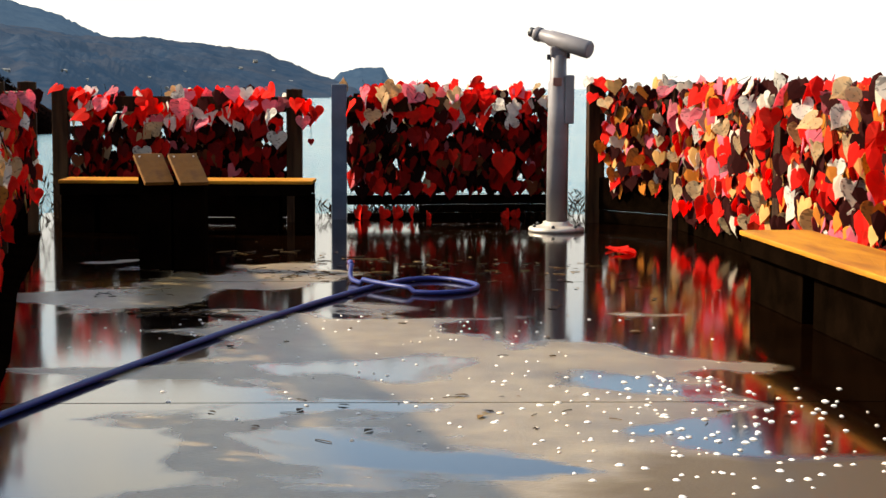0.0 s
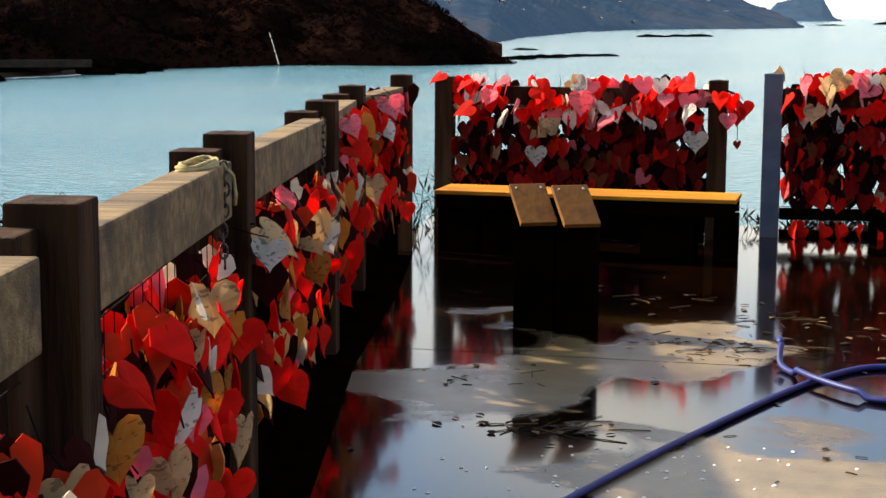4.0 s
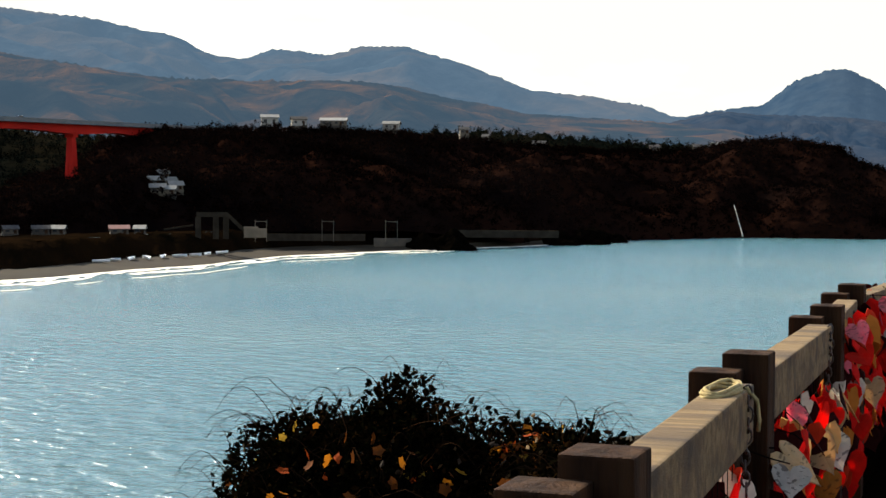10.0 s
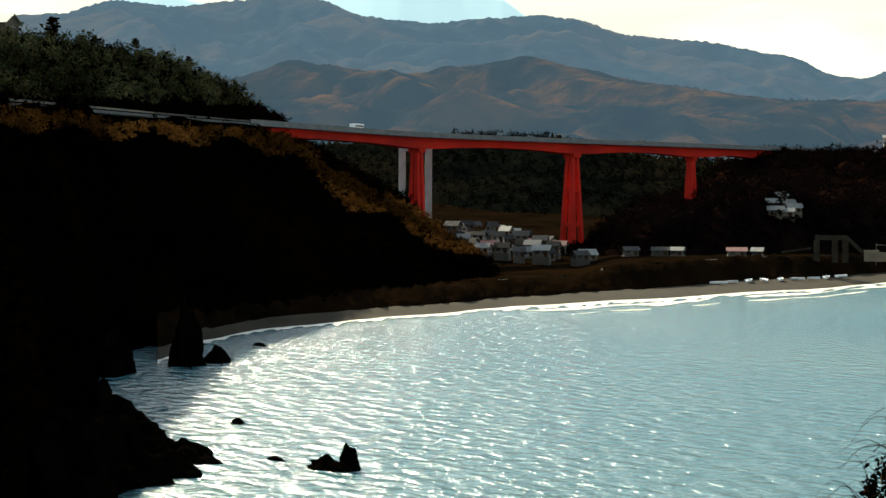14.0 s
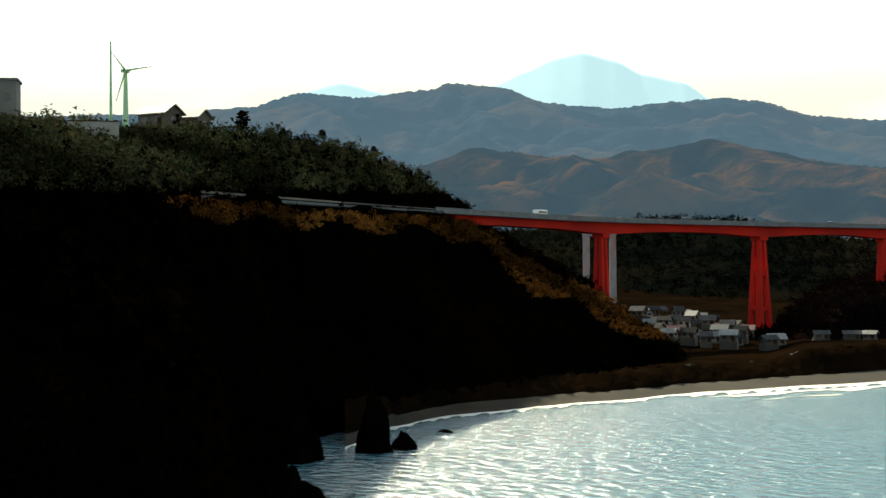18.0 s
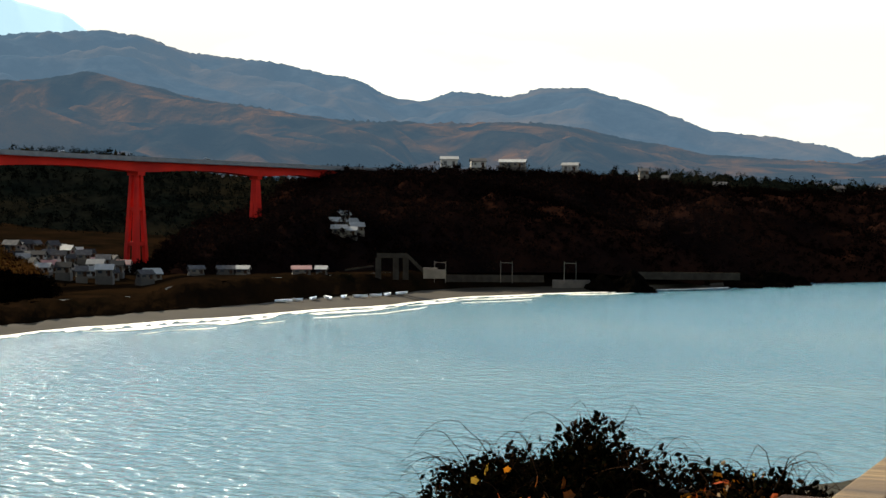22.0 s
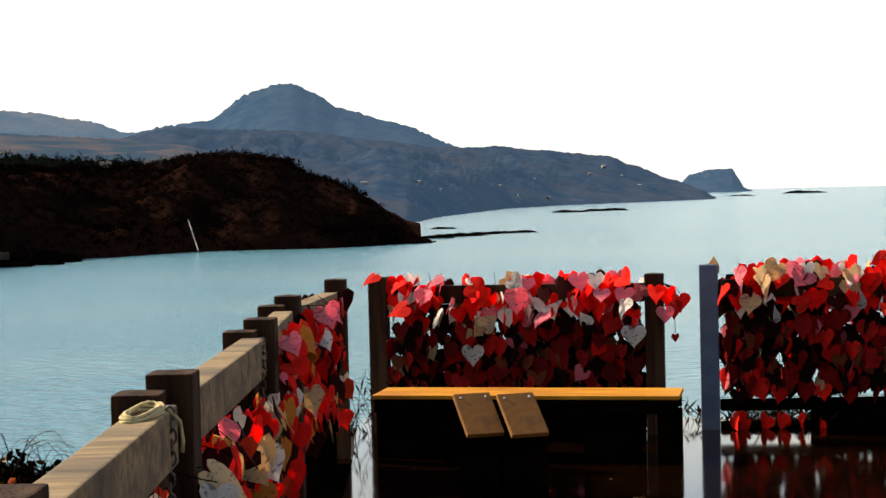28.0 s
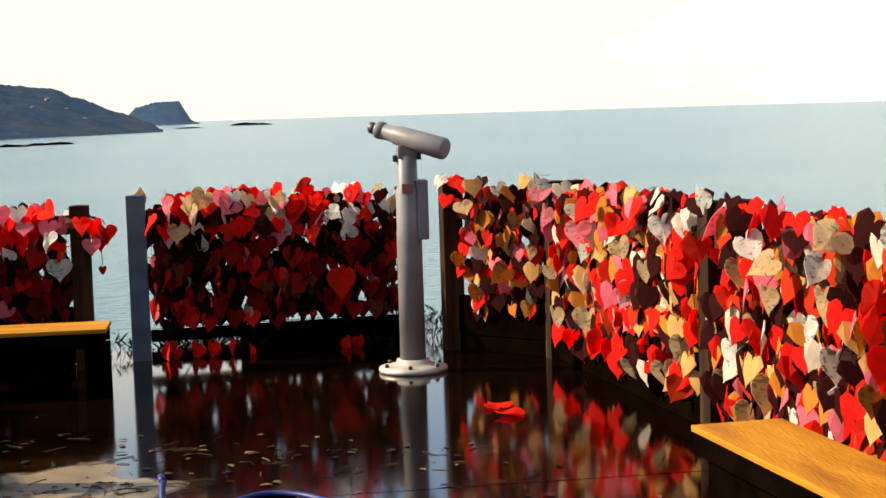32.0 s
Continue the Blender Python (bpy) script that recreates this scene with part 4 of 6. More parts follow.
def dress(segments, inward, count, dens, z_low, z_top, mix_top, mix_low, label, size=1.0, swing=0.0, inner=M_HEARTS_LIT, band=0.28, back=130, top=M_HEARTS_LIT):
    """Hang plaques along fence segments: count outer ones as things, and dens a metre inside. inward: the side that faces the deck."""
    total = sum((Vector(b) - Vector(a)).length for a, b in segments)
    pieces, lines, rear = [], [], []
    for a, b in segments:
        a, b = Vector((*a, 0)), Vector((*b, 0))
        d = (b - a)
        ln = d.length
        u = d / ln
        nrm = Vector((-u.y, u.x, 0)) * inward
        turn = math.degrees(math.atan2(nrm.y, nrm.x)) + 90
        outer = round(count * ln / total)
        rows = 6
        for k in range(outer):
            s = (k + rnd.uniform(0.1, 0.9)) / outer
            g = (k * 0.618034 * 1.0) % 1.0
            z = z_top - (z_top - z_low) * g ** 1.15
            up = g < band
            edge = 0.03 if up else 0.12
            s = min(1 - edge / ln, max(edge / ln, s))
            key = pick(mix_top if up else mix_low)
            off = rnd.uniform(0.07, 0.20) if up else rnd.uniform(0.05, 0.10)
            p = a + d * s + nrm * off + Vector((0, 0, z))
            lean = rnd.uniform(-62, -8) if up else rnd.uniform(-14, 6)
            if up and rnd.random() < 0.3:
                p = p - nrm * rnd.uniform(0.05, 0.12) + Vector((0, 0, rnd.uniform(-0.15, -0.07)))
                hang(key, p, turn + swing * 0.5 + rnd.gauss(0, 30), rnd.uniform(-25, 25), 180 + rnd.gauss(0, 38), size * rnd.uniform(0.7, 0.95))
                continue
            hang(key, p, turn + swing + rnd.gauss(0, 46 if up else 42), lean, rnd.gauss(0, 30 if up else 18), size * rnd.uniform(0.78, 1.14))
            if rnd.random() < 0.5:
                lines.append((p, a + d * s + nrm * 0.03 + Vector((0, 0, min(z + 0.12, z_top)))))
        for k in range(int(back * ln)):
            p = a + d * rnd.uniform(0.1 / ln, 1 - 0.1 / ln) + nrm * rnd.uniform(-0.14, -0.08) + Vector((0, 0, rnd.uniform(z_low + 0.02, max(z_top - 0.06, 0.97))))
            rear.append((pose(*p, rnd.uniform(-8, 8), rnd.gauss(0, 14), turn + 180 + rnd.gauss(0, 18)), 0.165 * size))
        for k in range(int(dens * ln)):
            z = z_top - (z_top - z_low) * rnd.random()
            edge = z > z_top - 0.12
            s = rnd.uniform(0.02, 0.98) if edge else rnd.uniform(0.11 / ln, 1 - 0.11 / ln)
            off = rnd.uniform(-0.07, 0.07) if not edge else rnd.uniform(-0.1, 0.12)
            p = a + d * s + nrm * off + Vector((0, 0, z))
            m = pose(*p, rnd.uniform(-40, 10) if edge else rnd.uniform(-16, 6), rnd.gauss(0, 16), turn + swing * 0.6 + rnd.gauss(0, 34))
            pieces.append((m, 0.145 * size * rnd.uniform(0.85, 1.1)))
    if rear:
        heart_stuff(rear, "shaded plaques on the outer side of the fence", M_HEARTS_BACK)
    # shade painted in: inner plaques below the top band use the dark palette
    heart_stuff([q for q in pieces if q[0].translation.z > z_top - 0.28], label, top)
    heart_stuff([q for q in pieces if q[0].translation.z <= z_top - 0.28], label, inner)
    tagged(part("cords", strings(lines), M_WIRE), "dark cords that hold the plaques", "cords", kind="stuff")


def pairs(s):
    return list(zip(s, s[1:]))


dress(pairs(F1), -1, 54, 260, 0.31, 1.07, {"red": 5, "pink": 3, "white": 4, "cream": 1}, {"red_shade": 6, "dull": 4, "red": 2.2, "white": 0.6, "tan": 0.8}, "dense red and white heart plaques on the front fence", 0.94, swing=-35, inner=M_HEARTS_SHADE, band=0.42, top=M_HEARTS_TOP, back=90)
dress(pairs(F2), -1, 54, 280, 0.27, 1.12, {"red": 5, "pink": 2, "white": 4, "cream": 2}, {"red_shade": 6, "dull": 4, "red": 2.4, "white": 0.6, "tan": 1}, "dense red heart plaques on the front fence", 0.94, swing=-35, inner=M_HEARTS_SHADE, band=0.42, top=M_HEARTS_TOP, back=90)
dress(pairs(F3[:2]), -1, 10, 240, 0.30, 1.15, {"red": 4, "pink": 3, "white": 5, "cream": 3}, {"red": 5, "tan": 4, "cream": 3}, "dense red and tan heart plaques at the fence corner", 0.92, swing=20, back=50)
dress(pairs(F3[1:4]), -1, 68, 240, 0.20, 1.15, {"red": 4, "pink": 3, "white": 6, "cream": 4}, {"red": 5, "tan": 5, "cream": 5, "white": 2}, "dense red, tan and cream heart plaques on the side fence", 1.05, swing=30, back=40)
dress(pairs(F3[3:5]), -1, 26, 230, 0.46, 1.15, {"red": 4, "pink": 3, "white": 6, "cream": 4}, {"red": 5, "tan": 5, "cream": 5, "white": 2}, "dense red, tan and cream heart plaques behind the bench", 1.05, swing=30, back=40)
dress(pairs(LEFT[1:5]), -1, 84, 120, 0.27, 0.88, {"red": 9, "pink": 1, "white": 4, "cream": 3}, {"red": 12, "tan": 3, "cream": 4, "white": 2}, "dense red and cream heart plaques on the railing", 0.86, swing=-35, back=45, band=0.12)
dress(pairs(LEFT[4:]), -1, 22, 190, 0.30, 1.04, {"red": 6, "pink": 4, "white": 2, "cream": 1}, {"red": 6, "tan": 2, "cream": 2, "dull": 3}, "dense red and pink heart plaques at the end of the railing", 0.92, swing=-40, back=20)
# large pale plaques that stand out
for key, p, turn, size in (("white", (-0.80, 10.60, 0.72), 0, 1.0), ("white", (-1.85, 10.61, 0.60), 0, 1.0), ("pink", (-1.55, 10.58, 0.97), 0, 1.1), ("red", (0.99, 11.02, 0.55), 8, 1.35)):
    hang(key, p, turn, 0, 0, size)
bm = bmesh.new()
for key, p, turn, size in (("red", (-0.58, 10.62, 0.97), 25, 1.0), ("dull", (-0.55, 10.64, 0.88), -20, 0.95), ("red", (-0.51, 10.66, 0.92), 40, 0.9), ("pink", (-0.60, 10.62, 0.84), 5, 0.8), ("red", (-0.66, 10.60, 0.98), -35, 0.9), ("dull", (-0.54, 10.66, 0.66), 15, 0.42)):
    hang(key, p, turn, 0, 0, size)
    tube(bm, [p, (p[0] * 0.5 - 0.28, 10.70, 0.95), (-0.62, 10.70, 0.98)], 0.003, 4)
tagged(part("cords", bm, M_WIRE), "dark cords that hold the plaques", "cords", kind="stuff")
for k in range(9):
    x = -0.16 + k * 0.085 + rnd.uniform(-0.04, 0.04) + (0.6 if k > 6 else 0)
    hang("red", (x, 10.93 + 0.139 * (x + 0.335), rnd.uniform(0.06, 0.11)), -58 + rnd.uniform(-18, 18), rnd.uniform(-20, 5), rnd.uniform(-60, 60), rnd.uniform(0.7, 0.95))


# ---- benches ----
def bench(m, length, depth, z, label, supports, planks=1, inset=0.05):
    ob = thing("bench", m, label, "bench", "benches")
    w = depth / planks
    for k in range(planks):
        bm = boxbm(-length / 2, length / 2, -depth / 2 + k * w + 0.003, -depth / 2 + (k + 1) * w - 0.003, z - 0.025, z, bevel=0.006)
        part("seat_plank", bm, M_BENCH, ob, "wet orange-brown seat plank")
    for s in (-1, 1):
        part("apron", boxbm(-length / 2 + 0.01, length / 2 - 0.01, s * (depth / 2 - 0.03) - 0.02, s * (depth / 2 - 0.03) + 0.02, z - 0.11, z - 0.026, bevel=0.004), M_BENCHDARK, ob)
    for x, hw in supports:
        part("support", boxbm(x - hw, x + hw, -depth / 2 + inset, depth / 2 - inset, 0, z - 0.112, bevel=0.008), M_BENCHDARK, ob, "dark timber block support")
    return ob


bench(pose(-1.39, 9.88, 0, 0, 0, -1), 1.84, 0.40, 0.385, "long wooden bench with an orange top by the front fence", ((-0.79, 0.12), (-0.30, 0.33), (0.51, 0.16), (0.85, 0.065)))
bench(pose(2.215, 4.72, 0, 0, 0, 94.6), 2.85, 0.38, 0.36, "long wooden bench with a wet orange top by the side fence", ((-1.02, 0.38), (-0.06, 0.46), (0.98, 0.42)), inset=0.06)


# ---- notice stand ----
def notice_stand(x, yaw, label):
    ob = thing("notice_stand", pose(x, 7.46, 0, 0, 0, 0), label, "notice stand", "notice stands")
    part("pillar", boxbm(-0.094, 0.094, -0.06, 0.06, 0, 0.55, bevel=0.006), M_BENCHDARK, ob)
    bm = boxbm(-0.088, 0.088, -0.13, 0.13, -0.012, 0.012, bevel=0.004)
    board = part("board", bm, M_BOARD, ob, "slanted ochre wooden board")
    board.matrix_local = Matrix.Translation((-0.005, -0.06, 0.59)) @ Euler((radians(38), 0, radians(yaw))).to_matrix().to_4x4()
    for s in (-1, 1):
        bm = bmesh.new()
        lathe(bm, [(0.006, 0.0), (0.006, 0.004), (0.003, 0.006)], 8, Matrix.Translation((s * 0.06, 0.1, 0.012)))
        part("screw", bm, M_STEEL, board)
    return ob


notice_stand(-1.268, 28, "dark pillar with a slanted ochre notice board")
notice_stand(-1.066, 28, "dark pillar with a slanted ochre notice board beside its twin")

# ---- coin telescope ----
sc = thing("coin_telescope", pose(1.325, 9.98, 0), "grey enamel coin telescope on a round pillar", "telescope")
bm = bmesh.new()
lathe(bm, [(0.205, 0.0), (0.21, 0.012), (0.205, 0.03), (0.15, 0.038), (0.105, 0.055), (0.098, 0.075)], 40)
base = part("base_plate", bm, M_STEEL, sc, "worn round steel base plate", smooth=True)
for k in range(6):
    bm = bmesh.new()
    lathe(bm, [(0.013, 0), (0.013, 0.016), (0.008, 0.022)], 6, Matrix.Translation((0.175 * math.cos(k * 1.047 + 0.3), 0.175 * math.sin(k * 1.047 + 0.3), 0.034)))
    part("bolt", bm, M_SCOPEDARK, base)
bm = bmesh.new()
lathe(bm, [(0.078, 0.07), (0.076, 0.85), (0.074, 0.86), (0.074, 1.1), (0.062, 1.12), (0.060, 1.30), (0.045, 1.31)], 32)
part("pillar", bm, M_SCOPE, sc, smooth=True)
coin = part("coin_box", boxbm(0.045, 0.115, -0.07, 0.07, 0.80, 1.16, bevel=0.012), M_SCOPE, sc, "grey coin box on the pillar")
part("label_plate", boxbm(-0.045, 0.02, -0.084, -0.070, 1.08, 1.14, bevel=0.003), M_BROWNLABEL, sc, "small brown label plate")
part("knob", boxbm(-0.085, -0.06, -0.02, 0.02, 1.27, 1.31, bevel=0.006), M_SCOPEDARK, sc)
part("knob", boxbm(0.05, 0.085, -0.02, 0.02, 1.28, 1.33, bevel=0.006), M_SCOPEDARK, sc)
part("yoke", boxbm(-0.06, 0.06, -0.05, 0.05, 1.29, 1.37, bevel=0.015), M_SCOPE, sc)
axis = Matrix.Translation((0.02, -0.03, 1.405)) @ Euler((0, radians(90 + 15), radians(-38))).to_matrix().to_4x4()
bm = bmesh.new()
lathe(bm, [(0.046, -0.19), (0.048, -0.18), (0.049, -0.12), (0.058, -0.10), (0.064, 0.05), (0.066, 0.24), (0.058, 0.25)], 28, axis)
barrel = part("barrel", bm, M_SCOPE, sc, smooth=True)
bm = bmesh.new()
lathe(bm, [(0.052, -0.235), (0.054, -0.23), (0.054, -0.192), (0.05, -0.19)], 24, axis)
part("eyepiece_ring", bm, M_SCOPE, barrel, smooth=True)
bm = bmesh.new()
lathe(bm, [(0.03, -0.29), (0.036, -0.285), (0.036, -0.237)], 20, axis)
part("eyecup", bm, M_SCOPEDARK, barrel, "black rubber eyecup", smooth=True)
bm = bmesh.new()
lathe(bm, [(0.05, 0.246), (0.05, 0.252)], 20, axis)
part("front_cap", bm, M_SCOPE, barrel)

# ---- hose ----
bm = bmesh.new()
ctrl = [(-1.45, 2.0), (-1.15, 3.0), (-0.92, 3.82), (-0.63, 4.77), (-0.36, 5.55), (-0.06, 6.33), (0.14, 6.73), (0.30, 6.90), (0.45, 6.86), (0.56, 6.70), (0.59, 6.54), (0.52, 6.36), (0.38, 6.27), (0.22, 6.32), (0.06, 6.50), (-0.04, 6.68), (-0.10, 6.82), (-0.10, 6.95)]
pts = []
for i in range(len(ctrl) - 1):
    p0, p1, p2, p3 = (Vector((*ctrl[max(0, min(len(ctrl) - 1, i + o))], 0)) for o in (-1, 0, 1, 2))
    for k in range(6):
        s = k / 6
        q = 0.5 * ((2 * p1) + (p2 - p0) * s + (2 * p0 - 5 * p1 + 4 * p2 - p3) * s * s + (3 * p1 - p0 - 3 * p2 + p3) * s ** 3)
        lift = 0.013 + (0.022 if i in (13, 14) else 0) + (0.07 * math.exp(-((i + s - 16.9) / 0.7) ** 2))
        pts.append((q.x, q.y, lift))
tube(bm, pts, 0.013, 10)
hose = thing("garden_hose", pose(0, 0, 0), "dark blue rubber garden hose looped on the wet deck", "hose")
part("tube", bm, M_HOSE, hose, smooth=True)
bm = bmesh.new()
tube(bm, [pts[-1], (pts[-1][0] - 0.01, pts[-1][1] + 0.05, pts[-1][2] + 0.012)], 0.016, 10)
part("end_fitting", bm, M_HOSE, hose, smooth=True)

# ---- chains and cords on the railing ----
def chain(p, n, sway):
    bm = bmesh.new()
    for k in range(n):
        c = Vector(p) + Vector((sway * math.sin(k * 0.7), 0, -0.028 * k))
        rot = Matrix.Rotation(radians(90 * (k % 2) + 20), 4, "Z")
        loop = [c + rot @ Vector((0.011 * math.cos(t), 0, 0.020 * math.sin(t))) for t in (2 * math.pi * j / 10 for j in range(11))]
        tube(bm, loop, 0.0035, 5, cap=False)
    ob = part("chain", bm, M_CHAIN, smooth=True)
    return tagged(ob, "dark rusty chain hanging from the railing", "chain", "chains")


chain((-1.478, 3.98, 1.07), 10, 0.004)
chain((-1.925, 6.24, 1.035), 9, 0.004)
bm = bmesh.new()
for k in range(5):
    loop = [Vector((-1.508 + (0.035 + 0.006 * (k % 2)) * math.cos(t) - 0.02 * math.sin(t), 3.87 + 0.13 * math.sin(t) + 0.012 * (k - 2), 1.083 + 0.006 * (k % 3) + 0.003 * math.sin(3 * t + k))) for t in (2 * math.pi * j / 20 for j in range(21))]
    tube(bm, loop, 0.0055, 6, cap=False)
tube(bm, [(-1.485, 3.98, 1.085), (-1.455, 3.99, 1.05), (-1.45, 3.995, 1.0), (-1.455, 4.0, 0.97)], 0.006, 6)
tagged(part("rope_coil", bm, M_ROPE, smooth=True), "pale yellow rope coiled on top of the railing", "rope")


# ---- bridge ----
BRIDGE = [(-352, 205), (-371, 248), (-396, 310), (-405, 385), (-407, 450), (-412, 515), (-420, 560)]
DECK_Z = 20.6


def along(s):
    """Point and direction on the bridge's line, s from 0 to 1."""
    n = len(BRIDGE) - 1
    i = min(n - 1, int(s * n))
    u = s * n - i
    p0, p1, p2, p3 = (Vector((*BRIDGE[max(0, min(n, i + o))], 0)) for o in (-1, 0, 1, 2))
    p = 0.5 * ((2 * p1) + (p2 - p0) * u + (2 * p0 - 5 * p1 + 4 * p2 - p3) * u * u + (3 * p1 - p0 - 3 * p2 + p3) * u ** 3)
    q = 0.5 * ((p2 - p0) + 2 * (2 * p0 - 5 * p1 + 4 * p2 - p3) * u + 3 * (3 * p1 - p0 - 3 * p2 + p3) * u * u)
    return p, q.normalized()


PIERS = [(0.345, 3.2, 5.0, -14.0), (0.508, 3.6, 7.4, -18.6), (0.665, 2.6, 4.4, -3.0), (0.775, 2.8, 3.4, 3.0)]


def sweep(name, material, parent, x0, x1, top, bottom, s0=0.0, s1=1.0, n=90, label=""):
    verts, faces = [], []
    for i in range(n + 1):
        s = s0 + (s1 - s0) * i / n
        p, u = along(s)
        v = Vector((u.y, -u.x, 0))
        zb = bottom(s)
        for x, z in ((x0, top), (x1, top), (x1, zb), (x0, zb)):
            q = p + v * x
            verts.append((q.x, q.y, z))
    for i in range(n):
        for k in range(4):
            a, b = i * 4 + k, i * 4 + (k + 1) % 4
            faces.append((a, b, b + 4, a + 4))
    faces += [(0, 1, 2, 3), (n * 4 + 3, n * 4 + 2, n * 4 + 1, n * 4)]
    return from_data(name, verts, faces, material, parent, smooth=False, label=label)


bridge = thing("road_bridge", pose(0, 0, 0), "long red steel road bridge over the valley", "bridge")
haunch = lambda s: DECK_Z - 2.9 - 1.1 * max(math.exp(-((s - p[0]) / 0.04) ** 2) for p in PIERS)
sweep("girder", M_REDSTEEL, bridge, -2.6, 2.6, DECK_Z - 0.6, haunch, 0.14, 0.90, label="red haunched box girder")
sweep("deck_slab", M_CONC, bridge, -5.2, 5.2, DECK_Z, lambda s: DECK_Z - 0.6, 0.10, 0.92)
for x in (-5.2, 4.9):
    sweep("parapet", M_CONC, bridge, x, x + 0.3, DECK_Z + 0.9, lambda s: DECK_Z + 0.002, 0.10, 0.92, label="grey concrete parapet")
for s, w0, w1, foot in PIERS:
    p, u = along(s)
    pier = thing("bridge_pier", Matrix.Translation((p.x, p.y, 0)) @ Euler((0, 0, math.atan2(u.y, u.x))).to_matrix().to_4x4(), "tapered red steel bridge pier", "bridge pier", "bridge piers")
    top = DECK_Z - 4.0
    for sx in (-1, 1):
        for sy in (-1, 1):
            bm = bmesh.new()
            r0 = [bm.verts.new((sx * (w0 / 2 - 0.8) + dx, sy * (w0 / 2 - 0.9) + dy, top)) for dx, dy in ((-.6, -.6), (.6, -.6), (.6, .6), (-.6, .6))]
            r1 = [bm.verts.new((sx * (w1 / 2 - 1.0) * 0.8 + dx, sy * (w1 / 2 - 1.0) + dy, foot)) for dx, dy in ((-.75, -.75), (.75, -.75), (.75, .75), (-.75, .75))]
            for k in range(4):
                bm.faces.new((r1[k], r1[(k + 1) % 4], r0[(k + 1) % 4], r0[k]))
            bm.faces.new(r0)
            bmesh.ops.recalc_face_normals(bm, faces=bm.faces[:])
            part("leg", bm, M_REDSTEEL, pier)
    part("cap_beam", boxbm(-w0 / 2, w0 / 2, -w0 / 2 - 0.6, w0 / 2 + 0.6, top - 1.2, top + 0.3, bevel=0.1), M_REDSTEEL, pier)
    for f in (0.35, 0.68):
        z = top + (foot - top) * f
        w = w0 + (w1 - w0) * f
        part("cross_beam", boxbm(-w * 0.36, w * 0.36, -w / 2 + 0.6, w / 2 - 0.6, z - 0.6, z + 0.6), M_REDSTEEL, pier)
cp = thing("concrete_pier", Matrix.Translation(polar(-51.64, 530, 0)) @ Euler((0, 0, radians(51.64))).to_matrix().to_4x4(), "pale concrete pier of a second road", "bridge pier")
for sx in (-1, 1):
    part("column", boxbm(sx * 4.2 - 1.1, sx * 4.2 + 1.1, -1.2, 1.2, -14, DECK_Z - 4.0, bevel=0.2), M_PALECONC, cp)
part("crossbeam", boxbm(-5.4, 5.4, -1.3, 1.3, DECK_Z - 4.0, DECK_Z - 2.8, bevel=0.1), M_PALECONC, cp)


def vehicle(s, lane, size, label, name, category):
    """A car or bus: body, cabin with windows, wheels."""
    L, W, H = size
    p, u = along(s)
    v = Vector((u.y, -u.x, 0))
    q = p + v * lane
    ob = thing(name, Matrix.Translation((q.x, q.y, DECK_Z)) @ Euler((0, 0, math.atan2(u.y, u.x))).to_matrix().to_4x4(), label, category, "vehicles on the bridge")
    bus = H > 2
    part("body", boxbm(-L / 2, L / 2, -W / 2, W / 2, 0.3, H if bus else H * 0.58, bevel=0.12), M_WHITEPAINT, ob)
    if bus:
        for sy in (-1, 1):
            part("window_band", boxbm(-L * 0.45, L * 0.45, sy * W / 2 - 0.02, sy * W / 2 + 0.02, H * 0.55, H * 0.85), M_GLASS, ob)
    else:
        bm = bmesh.new()
        vs = box(bm, -L * 0.28, L * 0.25, -W * 0.44, W * 0.44, H * 0.58, H)
        for vert in vs:
            if vert.co.z > H * 0.9:
                vert.co.x *= 0.75
        part("cabin", bm, M_GLASS, ob)
        part("roof", boxbm(-L * 0.2, L * 0.18, -W * 0.4, W * 0.4, H - 0.01, H + 0.05, bevel=0.02), M_WHITEPAINT, ob)
    for sx in (-1, 1):
        for sy in (-1, 1):
            bm = bmesh.new()
            lathe(bm, [(0.34, -0.12), (0.34, 0.12)], 14, Matrix.Translation((sx * L * 0.32, sy * (W / 2 - 0.1), 0.34)) @ Matrix.Rotation(radians(90), 4, "X"))
            part("wheel", bm, M_TYRE, ob)


vehicle(0.262, 2.2, (5.2, 1.9, 2.2), "white van driving across the bridge", "van", "van")
for s, lane in ((0.372, -2.2), (0.425, 2.2), (0.465, -2.2), (0.59, 2.2)):
    vehicle(s, lane, (4.3, 1.7, 1.5), "small white car on the bridge", "car", "car")

# road over the headland
road_pts = [on_hill("bridge_headland", az, el) for az, el in ((-65.4, 3.04), (-62.5, 2.87), (-60.5, 2.73), (-58.5, 2.59), (-57.2, 2.5))] + [Vector((-371, 248, DECK_Z)), Vector((-380, 272, DECK_Z))]
rv, rf = [], []
for i, q in enumerate(road_pts):
    w = q.xy.normalized()
    for k, (o, z) in enumerate(((-1.6, 0.9), (3.2, 0.9), (3.2, 0.4), (-1.6, 0.4))):
        rv.append((q.x + w.x * o, q.y + w.y * o, q.z + z - 0.6))
for i in range(len(road_pts) - 1):
    for k in range(4):
        rf.append((i * 4 + k, i * 4 + (k + 1) % 4, i * 4 + 4 + (k + 1) % 4, i * 4 + 4 + k))
road = tagged(from_data("road", rv, rf, M_ASPHALT, smooth=False), "grey asphalt road cut across the headland", "road", kind="structure")
guard = thing("guard_rail", pose(0, 0, 0), "pale steel guard rail along the headland road", "guard rail")
